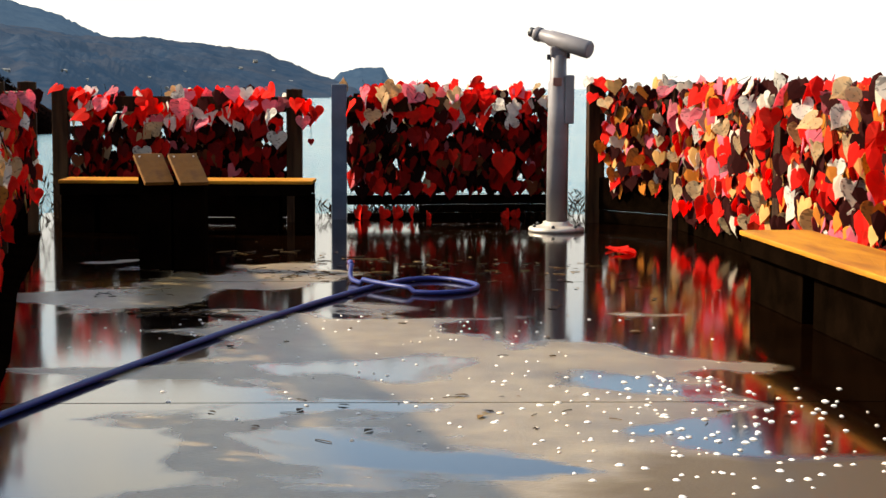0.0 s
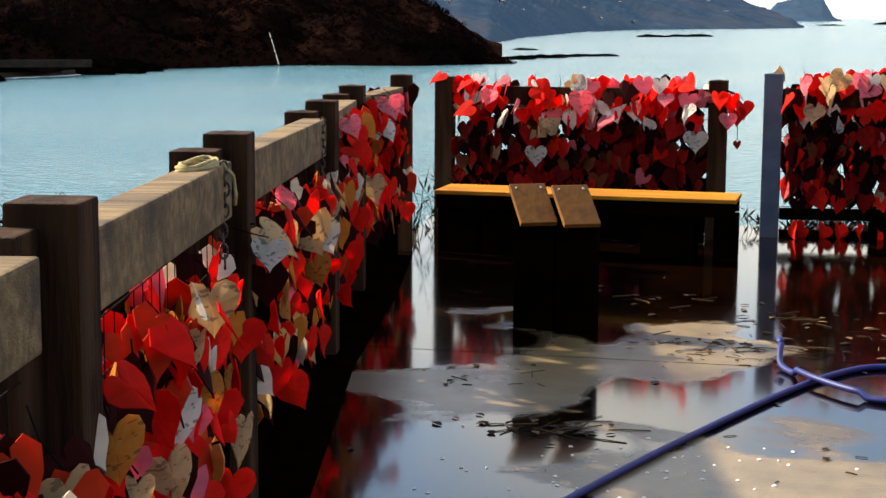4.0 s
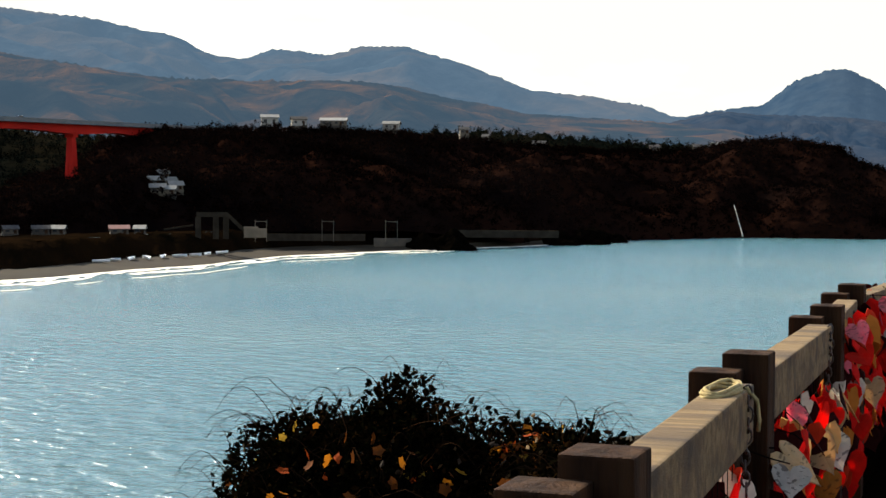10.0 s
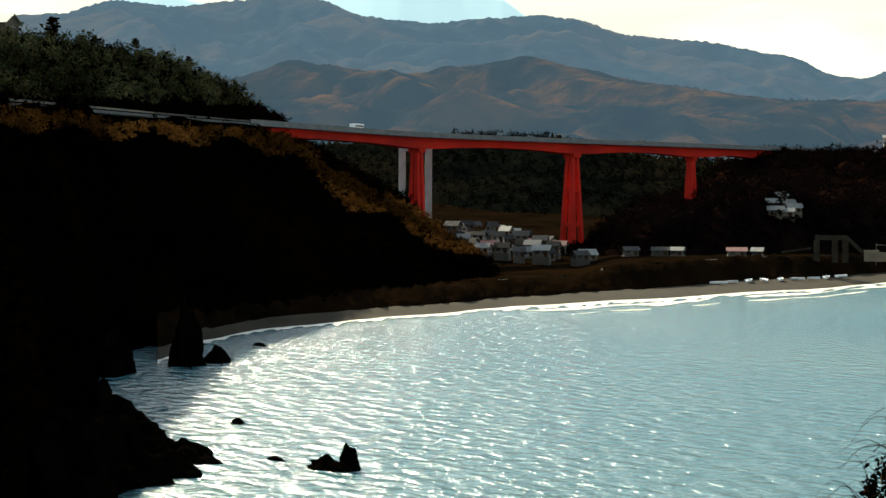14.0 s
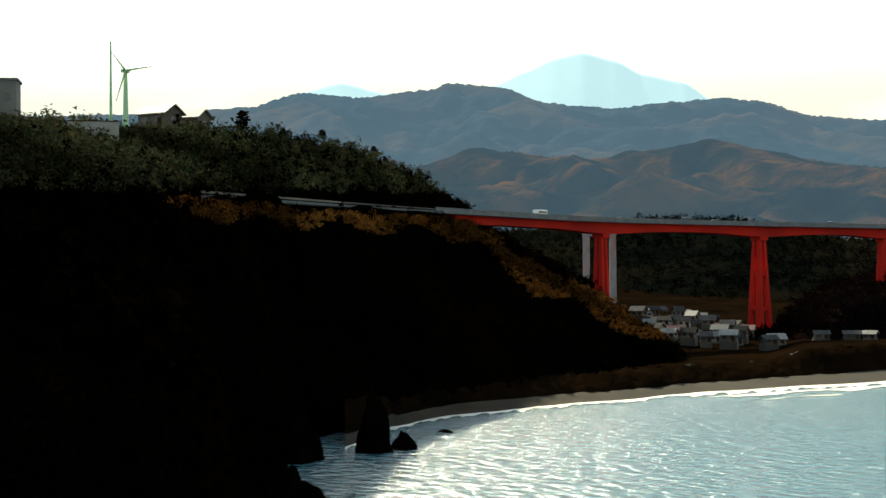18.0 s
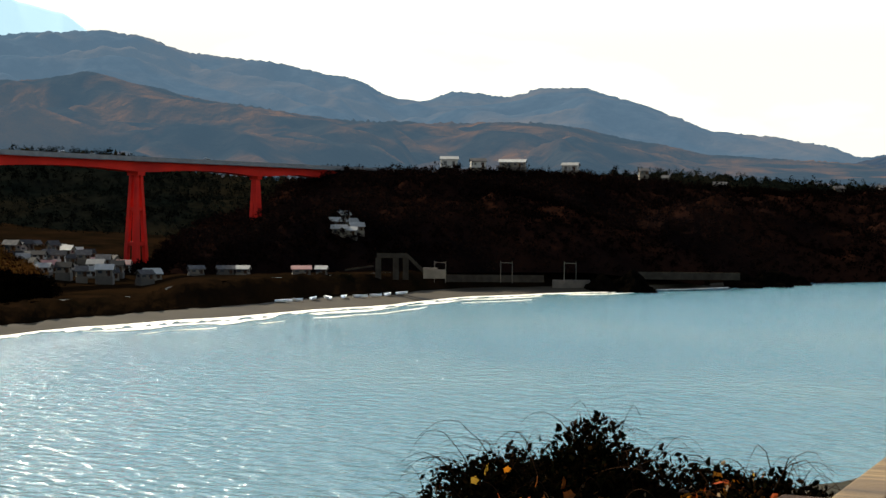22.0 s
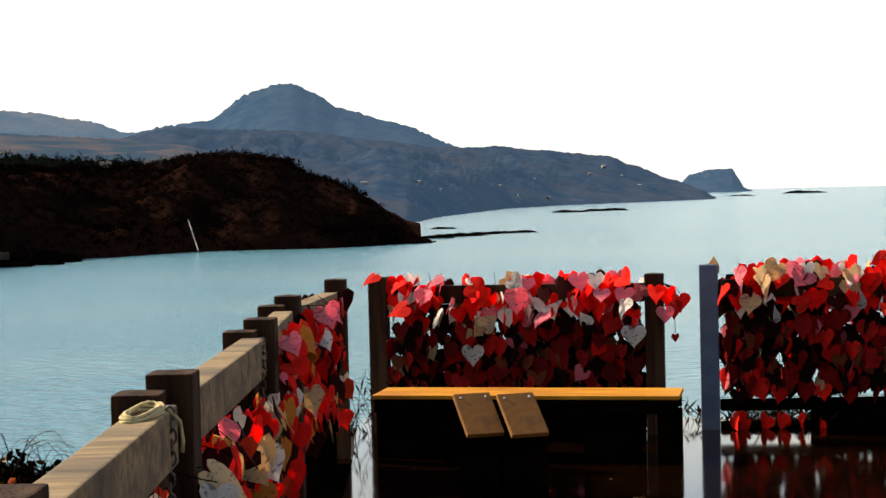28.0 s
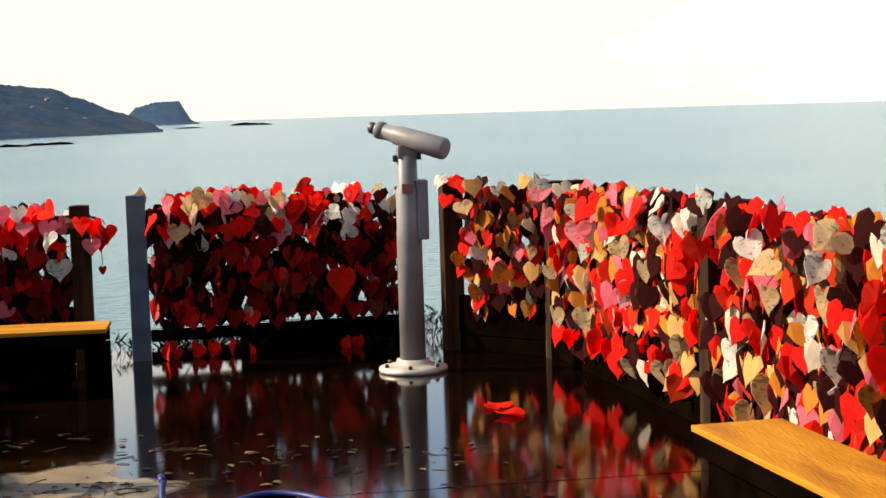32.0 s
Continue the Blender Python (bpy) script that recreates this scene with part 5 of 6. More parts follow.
for a, b in zip(road_pts, road_pts[1:]):
    wa, wb = a.xy.normalized() * -1.8, b.xy.normalized() * -1.8
    bm = bmesh.new()
    q = [Vector((a.x + wa.x, a.y + wa.y, a.z)), Vector((b.x + wb.x, b.y + wb.y, b.z))]
    vs = [bm.verts.new(x + Vector((0, 0, z))) for x, z in ((q[0], 0.5), (q[1], 0.5), (q[1], 0.85), (q[0], 0.85))]
    f = bm.faces.new(vs)
    r = bmesh.ops.extrude_face_region(bm, geom=[f])
    bmesh.ops.translate(bm, vec=(-wa.x * 0.03, -wa.y * 0.03, 0), verts=[g for g in r["geom"] if isinstance(g, bmesh.types.BMVert)])
    part("rail", bm, M_WALLTAN, guard)


# ---- houses ----
def house(p, yaw, L, W, H, wall, roof, label, ridge=0.35, name="house"):
    """A small house: walls, gabled roof with eaves, windows and a door, on a plinth let into the slope."""
    ob = thing(name, Matrix.Translation(p) @ Euler((0, 0, radians(yaw))).to_matrix().to_4x4(), label, "house", "houses of the village")
    part("plinth", boxbm(-L / 2 - 0.2, L / 2 + 0.2, -W / 2 - 0.2, W / 2 + 0.2, -5, 0.15), M_WALLTAN, ob)
    bm = bmesh.new()
    rz = H + W * ridge
    a = [bm.verts.new(c) for c in ((-L / 2, -W / 2, 0.15), (L / 2, -W / 2, 0.15), (L / 2, W / 2, 0.15), (-L / 2, W / 2, 0.15), (-L / 2, -W / 2, H), (L / 2, -W / 2, H), (L / 2, W / 2, H), (-L / 2, W / 2, H), (-L / 2, 0, rz), (L / 2, 0, rz))]
    for q in ((0, 1, 5, 4), (2, 3, 7, 6), (1, 2, 6, 9, 5), (3, 0, 4, 8, 7), (3, 2, 1, 0), (4, 5, 9, 8), (6, 7, 8, 9)):
        bm.faces.new([a[k] for k in q])
    part("wall", bm, wall, ob)
    bm = bmesh.new()
    e, t = 0.5, 0.18
    for s in (-1, 1):
        y, z = s * (W / 2 + e), H - e * ridge * 2 + 0.03
        vs = [bm.verts.new(c) for c in ((-L / 2 - e, y, z), (L / 2 + e, y, z), (L / 2 + e, 0, rz + 0.05), (-L / 2 - e, 0, rz + 0.05))]
        up = [bm.verts.new(v.co + Vector((0, 0, t))) for v in vs]
        bm.faces.new(vs)
        bm.faces.new(up)
        for k in range(4):
            bm.faces.new((vs[k], vs[(k + 1) % 4], up[(k + 1) % 4], up[k]))
    bmesh.ops.recalc_face_normals(bm, faces=bm.faces[:])
    part("roof", bm, roof, ob)
    n = max(2, int(L / 2.6))
    for k in range(n):
        x = -L / 2 + (k + 0.5) * L / n
        part("window", boxbm(x - 0.6, x + 0.6, -W / 2 - 0.05, -W / 2 + 0.02, H * 0.42, H * 0.8), M_GLASS, ob)
    part("window", boxbm(L / 2 - 0.02, L / 2 + 0.05, -0.7, 0.7, H * 0.42, H * 0.8), M_GLASS, ob)
    part("window", boxbm(-L / 2 - 0.05, -L / 2 + 0.02, -0.7, 0.7, H * 0.42, H * 0.8), M_GLASS, ob)
    part("door", boxbm(L * 0.3 - 0.45, L * 0.3 + 0.45, -W / 2 - 0.06, -W / 2 + 0.02, 0.16, min(2.2, H * 0.75)), M_POST, ob)
    return ob


WALLS, ROOFS = [M_WALLWHITE, M_WALLTAN, M_WALLTAN], {"grey-tiled": M_ROOFGREY, "dull red": M_ROOFRED, "pale metal": M_ROOFLIGHT}


def settle(az, d, el):
    return polar(az, d, EYE + d * math.tan(radians(el)))


rv_ = random.Random(21)
for az, el, d in ((-50.2, -1.05, 560), (-49.7, -1.0, 585), (-49.3, -1.35, 545), (-48.9, -1.1, 580), (-48.6, -1.5, 530), (-48.3, -1.25, 560), (-47.9, -1.35, 555), (-47.5, -1.65, 520), (-47.1, -1.55, 535), (-49.8, -1.6, 520), (-49.2, -1.8, 505),
                  (-48.5, -1.85, 500), (-47.9, -1.95, 495), (-47.2, -1.95, 490), (-46.75, -1.75, 515), (-50.1, -1.45, 535), (-45.85, -2.0, 490)):
    for side in (-1, 1):
        roof = rv_.choice(["grey-tiled", "grey-tiled", "pale metal", "dull red", "grey-tiled"])
        house(settle(az + side * rv_.uniform(0.05, 0.22), d + side * 9, el - 0.1 + rv_.uniform(-0.06, 0.06)), rv_.uniform(0, 90), rv_.uniform(2.8, 4.8), rv_.uniform(2.5, 3.6), rv_.uniform(1.6, 2.6), rv_.choice(WALLS), ROOFS[roof], "village house with a %s roof" % roof)
for az, el, d in ((-39.45, -0.35, 590), (-39.15, -0.15, 600), (-38.9, -0.4, 590), (-39.3, -0.62, 575), (-38.7, -0.55, 585), (-38.95, -0.7, 570)):
    roof = rv_.choice(["pale metal", "grey-tiled", "pale metal"])
    house(on_hill("cliff_coast", az, el) + Vector((0, 0, 1.0)), rv_.uniform(20, 70), rv_.uniform(3, 5), rv_.uniform(2.4, 3.2), rv_.uniform(1.4, 2.0), M_WALLTAN, ROOFS[roof], "hillside house with a %s roof" % roof)
for az, el, L, roof in ((-44.2, -1.75, 7, "grey-tiled"), (-43.2, -1.75, 8, "grey-tiled"), (-42.6, -1.95, 6, "pale metal"), (-40.6, -1.5, 9, "dull red"), (-39.9, -1.85, 5, "pale metal")):
    house(settle(az, 510, -1.95), rv_.uniform(30, 60), L * 0.6, 3.2, 1.7, M_WALLTAN, ROOFS[roof], "low roadside building with a %s roof" % roof, ridge=0.25)
for az, el, L, H in ((-35.5, 1.66, 9, 6.0), (-34.5, 1.72, 8, 4.0), (-33.3, 1.74, 14, 3.2), (-31.3, 1.62, 9, 3.6), (-28.8, 1.5, 5, 2.6), (-28.05, 1.27, 3.5, 2.4), (-26.2, 1.05, 8, 2.4), (-22.25, 0.9, 6, 3.0), (-20.0, 1.0, 12, 3.0), (-20.8, 0.95, 5, 2.6)):
    d = knots(RANGE["cliff_coast"][1], az) + 25
    house(settle(az, d, el + 0.03), rv_.uniform(20, 50), L * 0.8, 5, H * 0.75, M_WALLWHITE if H > 3.5 else M_WALLTAN, M_ROOFLIGHT if L > 8 else M_ROOFGREY, "pale house on the cliff top", ridge=0.22)
for az, el in ((-12.8, 1.15), (-11.6, 0.2), (-10.9, -0.1), (-10.2, 0.3), (-9.4, 0.75), (-8.8, 0.0), (-8.2, -0.35), (-7.6, 0.2), (-7.1, -0.45), (-6.6, 0.55), (-6.2, 0.0), (-5.7, 0.35), (-5.2, 0.6), (-4.6, 0.25), (-4.0, -0.1), (-13.5, 0.2), (-11.0, 0.5)):
    q = on_hill("far_coast_range", az, el)
    house(q - Vector((0, 0, 1)), rv_.uniform(0, 90), rv_.uniform(4, 7), 3.6, 2.4, M_WALLWHITE, M_ROOFLIGHT, "small pale house on the far coast", ridge=0.2)

for az, el, L, yaw in ((-66.75, 5.28, 6.0, 25), (-65.85, 5.16, 7.0, 35)):
    house(settle(az, knots(HEAD_CREST, az) + 6, el), yaw, L, 4.5, 3.0, M_WALLTAN, M_ROOFLIGHT, "tan gabled house on the headland top", ridge=0.3)

# sea wall, fences and boats along the back of the beach
for az0, az1, el, h in ((-31.9, -30.6, -2.2, 3.0), (-29.0, -25.5, -1.9, 1.6), (-35.6, -32.2, -2.05, 1.4)):
    bm = bmesh.new()
    a, b = settle(az0, 545 + (az0 + 36) * 6, el), settle(az1, 545 + (az1 + 36) * 6, el)
    vs = [bm.verts.new(v) for v in (a - Vector((0, 0, h)), b - Vector((0, 0, h)), b + Vector((0, 0, 1)), a + Vector((0, 0, 1)))]
    r = bmesh.ops.extrude_face_region(bm, geom=[bm.faces.new(vs)])
    bmesh.ops.translate(bm, vec=(-1.0, 1.5, 0), verts=[g for g in r["geom"] if isinstance(g, bmesh.types.BMVert)])
    bmesh.ops.recalc_face_normals(bm, faces=bm.faces[:])
    tagged(part("sea_wall", bm, M_WALLTAN if az0 == -31.9 else M_SEAWALL), "low weathered concrete sea wall at the shore", "wall", "sea walls")
for az in (-35.8, -33.5, -31.3):
    ob = thing("net_frame", Matrix.Translation(settle(az, 530, -1.9)), "tall bare pole frame beside the shore road", "pole frame", "pole frames")
    for s in (-1, 1):
        part("pole", boxbm(s * 2.2 - 0.07, s * 2.2 + 0.07, -0.07, 0.07, -3, 4.0), M_WALLTAN, ob)
    part("bar", boxbm(-2.2, 2.2, -0.06, 0.06, 3.4, 3.6), M_WALLTAN, ob)
# footbridge over the shore road, with a stair on one end and a low wall beyond it
fb = thing("footbridge", Matrix.Translation(polar(-37.45, 514, 0)) @ Euler((0, 0, radians(37.7))).to_matrix().to_4x4(), "grey concrete footbridge with a stair above the beach", "footbridge")
part("deck", boxbm(-4.9, 4.6, -1.0, 1.0, -10.7, -9.8, bevel=0.05), M_SEAWALL, fb)
part("parapet", boxbm(-4.9, 4.6, -1.05, -0.95, -9.8, -9.2), M_SEAWALL, fb)
for x in (-4.4, 1.0, 4.1):
    part("pier", boxbm(x - 0.9, x + 0.9, -0.7, 0.7, -17.5, -10.7), M_SEAWALL, fb)
bm = bmesh.new()
ring = [bm.verts.new((x, -1.0, z)) for x, z in ((4.6, -9.3), (4.6, -10.7), (10.0, -16.0), (10.6, -15.0))]
q = bmesh.ops.extrude_face_region(bm, geom=[bm.faces.new(ring)])
bmesh.ops.translate(bm, vec=(0, 2, 0), verts=[g for g in q["geom"] if isinstance(g, bmesh.types.BMVert)])
bmesh.ops.recalc_face_normals(bm, faces=bm.faces[:])
part("stair_flight", bm, M_SEAWALL, fb)
part("ramp", boxbm(-14.0, -5.0, -0.6, 0.6, -0.5, 0.0, m=Matrix.Translation((-1.0, 0, -12.2)) @ Euler((0, radians(-9), 0)).to_matrix().to_4x4()), M_SEAWALL, fb)
wl = thing("shore_wall", Matrix.Translation(polar(-36.0, 512, 0)) @ Euler((0, 0, radians(36))).to_matrix().to_4x4(), "short pale concrete wall beside the footbridge", "wall")
part("wall", boxbm(-3.4, 3.5, -0.4, 0.4, -17, -14.2, bevel=0.06), M_WALLTAN, wl)
part("coping", boxbm(-3.5, 1.0, -0.5, 0.5, -14.2, -13.6, bevel=0.05), M_WALLTAN, wl)
for k in range(9):
    az = -41.2 + k * 0.52 + rv_.uniform(-0.1, 0.1)
    d = knots(SHORE, az) + knots(SANDW, az) * 0.8
    bm = bmesh.new()
    L = rv_.uniform(3.5, 5.5)
    sec = []
    for i in range(9):
        s = i / 8
        w = 0.85 * math.sin(math.pi * min(1, 0.25 + s * 0.8)) ** 0.6 * (1 - 0.75 * max(0, s - 0.6) / 0.4)
        sec.append([bm.verts.new(((s - 0.5) * L, y * w, z + 0.25 * s * s)) for y, z in ((-1, 0.75), (-0.6, 0.15), (0, 0), (0.6, 0.15), (1, 0.75), (0.85, 0.70), (0, 0.35), (-0.85, 0.70))])
    for a, b in zip(sec, sec[1:]):
        for i in range(8):
            bm.faces.new((a[i], a[(i + 1) % 8], b[(i + 1) % 8], b[i]))
    bm.faces.new(sec[0])
    bm.faces.new(sec[-1])
    bmesh.ops.recalc_face_normals(bm, faces=bm.faces[:])
    ob = part("rowing_boat", bm, M_WHITEPAINT)
    ob.matrix_world = Matrix.Translation(polar(az, d, SEA + 1.55)) @ Euler((0, 0, rv_.uniform(0, 3))).to_matrix().to_4x4()
    tagged(ob, "small white boat drawn up on the sand", "boat", "boats on the beach")

# ---- wind turbine, mast and buildings on the headland ----
tp = settle(-67.88, 1150, 5.6)
tb = thing("wind_turbine", Matrix.Translation(tp), "pale green wind turbine above the headland", "wind turbine")
hub = 1150 * (math.tan(radians(7.31)) - math.tan(radians(5.6)))
bm = bmesh.new()
lathe(bm, [(2.2, -25), (2.0, 0), (1.2, hub)], 16)
part("tower", bm, M_TURBINE, tb, smooth=True)
part("nacelle", boxbm(-1.6, 1.6, -3, 2.6, hub - 1.0, hub + 1.2, bevel=0.3), M_TURBINE, tb)
view = Vector((math.cos(radians(67.88)), math.sin(radians(67.88)), 0))
for ang, ln in ((127, 15.5), (10, 19), (253, 22)):
    dv = view * math.cos(radians(ang)) + Vector((0, 0, math.sin(radians(ang))))
    bm = bmesh.new()
    tube(bm, [Vector((0, 0, hub)) - view.cross(Vector((0, 0, 1))) * -3.0 + dv * (ln * k / 6) for k in range(7)], 0.8, 6, taper=0.2)
    part("blade", bm, M_TURBINE, tb, smooth=True)
mp_ = settle(-68.38, 800, 5.4)
bm = bmesh.new()
tube(bm, [mp_ - Vector((0, 0, 8)), mp_ + Vector((0, 0, 41))], 0.75, 10, taper=0.45)
tagged(part("mast", bm, M_TURBINE, smooth=True), "tall thin mast on the headland", "mast")
hb = settle(-72.6, 234, 5.3)
bl = thing("hill_building", Matrix.Translation(hb) @ Euler((0, 0, radians(65))).to_matrix().to_4x4(), "pale concrete building on the headland top", "building")
part("wall", boxbm(-4.7, 4.7, -2.6, 2.6, -4, 6.4, bevel=0.06), M_WALLWHITE, bl)
part("roof", boxbm(-4.9, 4.9, -2.8, 2.8, 6.4, 6.7, bevel=0.04), M_CONC, bl)
for k in range(5):
    part("window", boxbm(-4.2 + k * 1.8, -3.3 + k * 1.8, -2.64, -2.58, 3.6, 4.7), M_GLASS, bl)
wl = thing("terrace_wall", Matrix.Translation(settle(-69.9, 245, 5.25)) @ Euler((0, 0, radians(70))).to_matrix().to_4x4(), "low pale terrace wall on the headland top", "wall")
part("wall", boxbm(-7.5, 7.5, -0.25, 0.25, -3, 1.5), M_WALLWHITE, wl)
part("coping", boxbm(-7.55, 7.55, -0.35, 0.35, 1.5, 1.65), M_POST, wl)


# ---- rocks, reefs, foam, waterfall ----
def rock(p, sx, sy, h, seed, label, name="sea_rock"):
    bm = bmesh.new()
    bmesh.ops.create_icosphere(bm, subdivisions=4, radius=1)
    for v in bm.verts:
        c = v.co
        k = 1 + 0.45 * fbm(c * 1.3 + Vector((seed, 0, 0)), 5)
        z = c.z * k
        v.co = Vector((c.x * k * sx * (1 - 0.35 * max(0, z)), c.y * k * sy * (1 - 0.35 * max(0, z)), max(z, -0.3) * h))
    ob = part(name, bm, M_ROCK)
    ob.matrix_world = Matrix.Translation(p)
    return tagged(ob, label, "rock", "sea rocks")


def on_sea(az, el):
    d = (EYE - SEA) / math.tan(radians(-el))
    return polar(az, d, SEA)


rock(on_sea(-54.75, -9.3), 3.0, 1.3, 1.0, 1.0, "low black rock standing in the water")
rock(on_sea(-54.0, -9.32), 1.5, 1.0, 2.3, 2.3, "pointed black rock standing in the water")
rock(on_sea(-57.8, -7.75), 0.9, 0.7, 0.6, 3.1, "small black rock awash")
rock(on_sea(-56.5, -9.0), 1.2, 0.5, 0.35, 3.9, "flat black rock awash")
rock(on_sea(-61.4, -8.6), 5.0, 3.5, 3.6, 4.4, "large black shore rock")
rock(on_sea(-62.6, -8.3), 6.0, 5.0, 5.5, 5.2, "large black shore rock")
rock(on_sea(-62.3, -9.4), 8.0, 5.0, 5.0, 12.3, "large black shore rock")
rock(on_sea(-60.6, -9.3), 5.0, 3.0, 2.6, 13.1, "low black shore rock")
rock(on_sea(-63.6, -9.8), 9.0, 6.0, 7.0, 14.6, "large black shore rock")
rock(on_sea(-59.5, -8.9), 4.2, 2.0, 1.6, 5.9, "low black shore rock")
rock(on_sea(-59.47, -5.75), 2.6, 2.6, 8.6, 6.1, "tall black sea stack")
rock(on_sea(-58.5, -5.65), 2.4, 1.8, 2.2, 7.7, "low black rock beside the stack")
rock(on_sea(-62.2, -6.0), 4.0, 4.0, 6.0, 8.3, "black rock at the foot of the headland")
rock(on_sea(-57.0, -5.1), 2.2, 0.8, 0.5, 9.1, "flat black rock awash")
for k, (az, el, sx, h) in enumerate(((-11.0, -1.74, 9, 1.8), (-10.2, -1.69, 12, 1.6), (-9.5, -1.64, 12, 1.3), (-8.8, -1.62, 10, 1.2), (-8.1, -1.61, 9, 1.2), (-10.8, -1.42, 9, 1.0), (-6.4, -0.95, 16, 2.2), (-5.6, -0.93, 14, 1.8), (-4.9, -0.92, 14, 2.2), (-0.5, -0.52, 22, 2.0), (1.4, -0.47, 26, 5.0), (2.0, -0.47, 18, 3.0),
                                      (-30.2, -2.5, 7, 5.5), (-29.2, -2.5, 8, 6.0), (-25.5, -2.3, 9, 5.0), (-24.6, -2.26, 10, 5.5), (-23.7, -2.2, 7, 4.0))):
    rock(on_sea(az, el), sx, sx * 0.5, h, 11 + k * 1.7, "low dark reef in the shallow water", "reef")


def foam(name, az0, az1, off, width, gain, seed, label, fine=2.2, broken=0.0):
    """A band of surf along the shore with a ragged outline; broken: how much of its length runs out thin."""
    verts, faces = [], []
    n = int((az1 - az0) / 0.05)
    for i in range(n + 1):
        a = az0 + i * 0.05
        w0 = knots(SHORE, a) + off + 2.5 * noise.noise(Vector((a * 1.1, seed, 0)))
        w = width * (0.35 + gain * max(0.0, fbm(Vector((a * fine, seed, 4)), 4) + 0.35)) * knots([(-60, 0.5), (-52, 0.7), (-44, 1.5), (-38, 1.6), (-33, 1.2), (-28, 0.8), (-19, 0.5)], a)
        if broken:
            w *= max(0.0, min(1.0, (noise.noise(Vector((a * 0.55, seed + 5, 2))) + 0.5 - broken) * 3)) * min(1.0, (a - az0) / 2, (az1 - a) / 2)
        verts += [polar(a, w0 - w, SEA + 0.10), polar(a, w0 - w * 0.4, SEA + 0.22), polar(a, w0 + w * 0.25, SEA + 0.12)]
        if i and w > 0.05:
            for k in range(2):
                q = (i - 1) * 3 + k
                faces.append((q, q + 3, q + 4, q + 1))
    return tagged(from_data(name, verts, faces, M_FOAM), label, "surf", kind="stuff")


foam("surf", -60.5, -19.5, 0.5, 9.0, 1.1, 1.0, "white surf along the beach")
foam("surf", -48, -29, -16, 6.5, 0.9, 7.0, "second line of breaking surf", 0.7, 0.2)
foam("surf", -47, -31, -36, 4.0, 0.8, 15.0, "thin outer line of surf", 0.6, 0.42)
wv, wf = [], []
for i in range(25):
    s = i / 24
    az, el = -19.54 + 0.32 * s, -0.86 - 1.1 * s
    q = on_hill("cliff_coast", az, el)
    d = q.xy.length - 3.0 - 3 * s
    for o in (-0.05, -0.02, 0.02, 0.05):
        a = az + o * (0.14 + 0.16 * s) + 0.02 * noise.noise(Vector((i * 0.6, o * 20, 2)))
        wv.append(polar(a, d - (0.8 if abs(o) < 0.03 else 0), EYE + d * math.tan(radians(el))))
for i in range(24):
    for k in range(3):
        wf.append((i * 4 + k, i * 4 + k + 4, i * 4 + k + 5, i * 4 + k + 1))
tagged(from_data("waterfall", wv, wf, M_FOAM), "thin white waterfall down the sea cliff", "waterfall", kind="structure")


# ---- woods on the hills ----
def clumps(name, src, count, smin, smax, material, label, seed, keep=lambda v: True, tall=1.0, n=30, spread=4.0):
    """Uneven tree crowns and bushes of many small leaf sprays set over a slope, joined."""
    rng = np.random.default_rng(seed)
    pts = np.array([v.co[:] for v in src.data.vertices if keep(v.co)])
    pick_ = rng.integers(0, len(pts) - 1, count)
    base, nxt = pts[pick_], pts[pick_ + 1]
    far_ = np.linalg.norm(nxt - base, axis=1) > 40
    base = base + (nxt - base) * np.where(far_, 0.0, rng.random(count))[:, None]
    base[:, :2] += rng.normal(0, spread * 0.5, (count, 2))
    s = rng.uniform(smin, smax, count)
    off = rng.normal(0, 1, (count, n, 3))
    off /= np.linalg.norm(off, axis=2, keepdims=True)
    off *= rng.uniform(0.4, 1.0, (count, n, 1)) * rng.uniform(0.6, 1.2, (count, 1, 3))
    off[:, :, 2] = np.abs(off[:, :, 2]) * tall * 1.3
    c = base[:, None, :] + off * s[:, None, None]
    tri = c[:, :, None, :] + rng.normal(0, 1, (count, n, 3, 3)) * (s * 0.17)[:, None, None, None]
    verts = tri.reshape(-1, 3)
    me = bpy.data.meshes.new(name)
    me.from_pydata(verts.tolist(), [], np.arange(len(verts)).reshape(-1, 3).tolist())
    me.materials.append(material)
    return tagged(new(name, me), label, "woods", kind="stuff")


def lift(v):
    return math.degrees(math.atan2(v.z - EYE, v.xy.length)), math.degrees(math.atan2(v.x, v.y))


def clear_of_road(v):
    e, a = lift(v)
    return not (-67 < a and 2.3 < e - 0.067 * (-57.2 - a) < 2.62)


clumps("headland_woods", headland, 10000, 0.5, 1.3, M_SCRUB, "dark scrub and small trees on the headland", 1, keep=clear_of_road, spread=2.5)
clumps("headland_crest_trees", headland, 3600, 0.7, 1.6, M_TREES, "bare trees along the headland crest", 5, keep=lambda v: lift(v)[0] > 3.1 and clear_of_road(v), tall=1.4, spread=2.0)
def on_spur(v):
    """The sunny grass edge of the headland, below the road."""
    e, a = lift(v)
    top = knots([(-66, 3.0), (-62, 2.75), (-58.6, 2.5), (-56.3, 2.3), (-54.4, 0.75), (-52.8, 0.0), (-51.4, -0.6), (-49.9, -1.5)], a)
    return -66 < a < -49.6 and top - 0.75 - 0.25 * math.sin(a * 2.3) < e < top + 0.1 and clear_of_road(v)


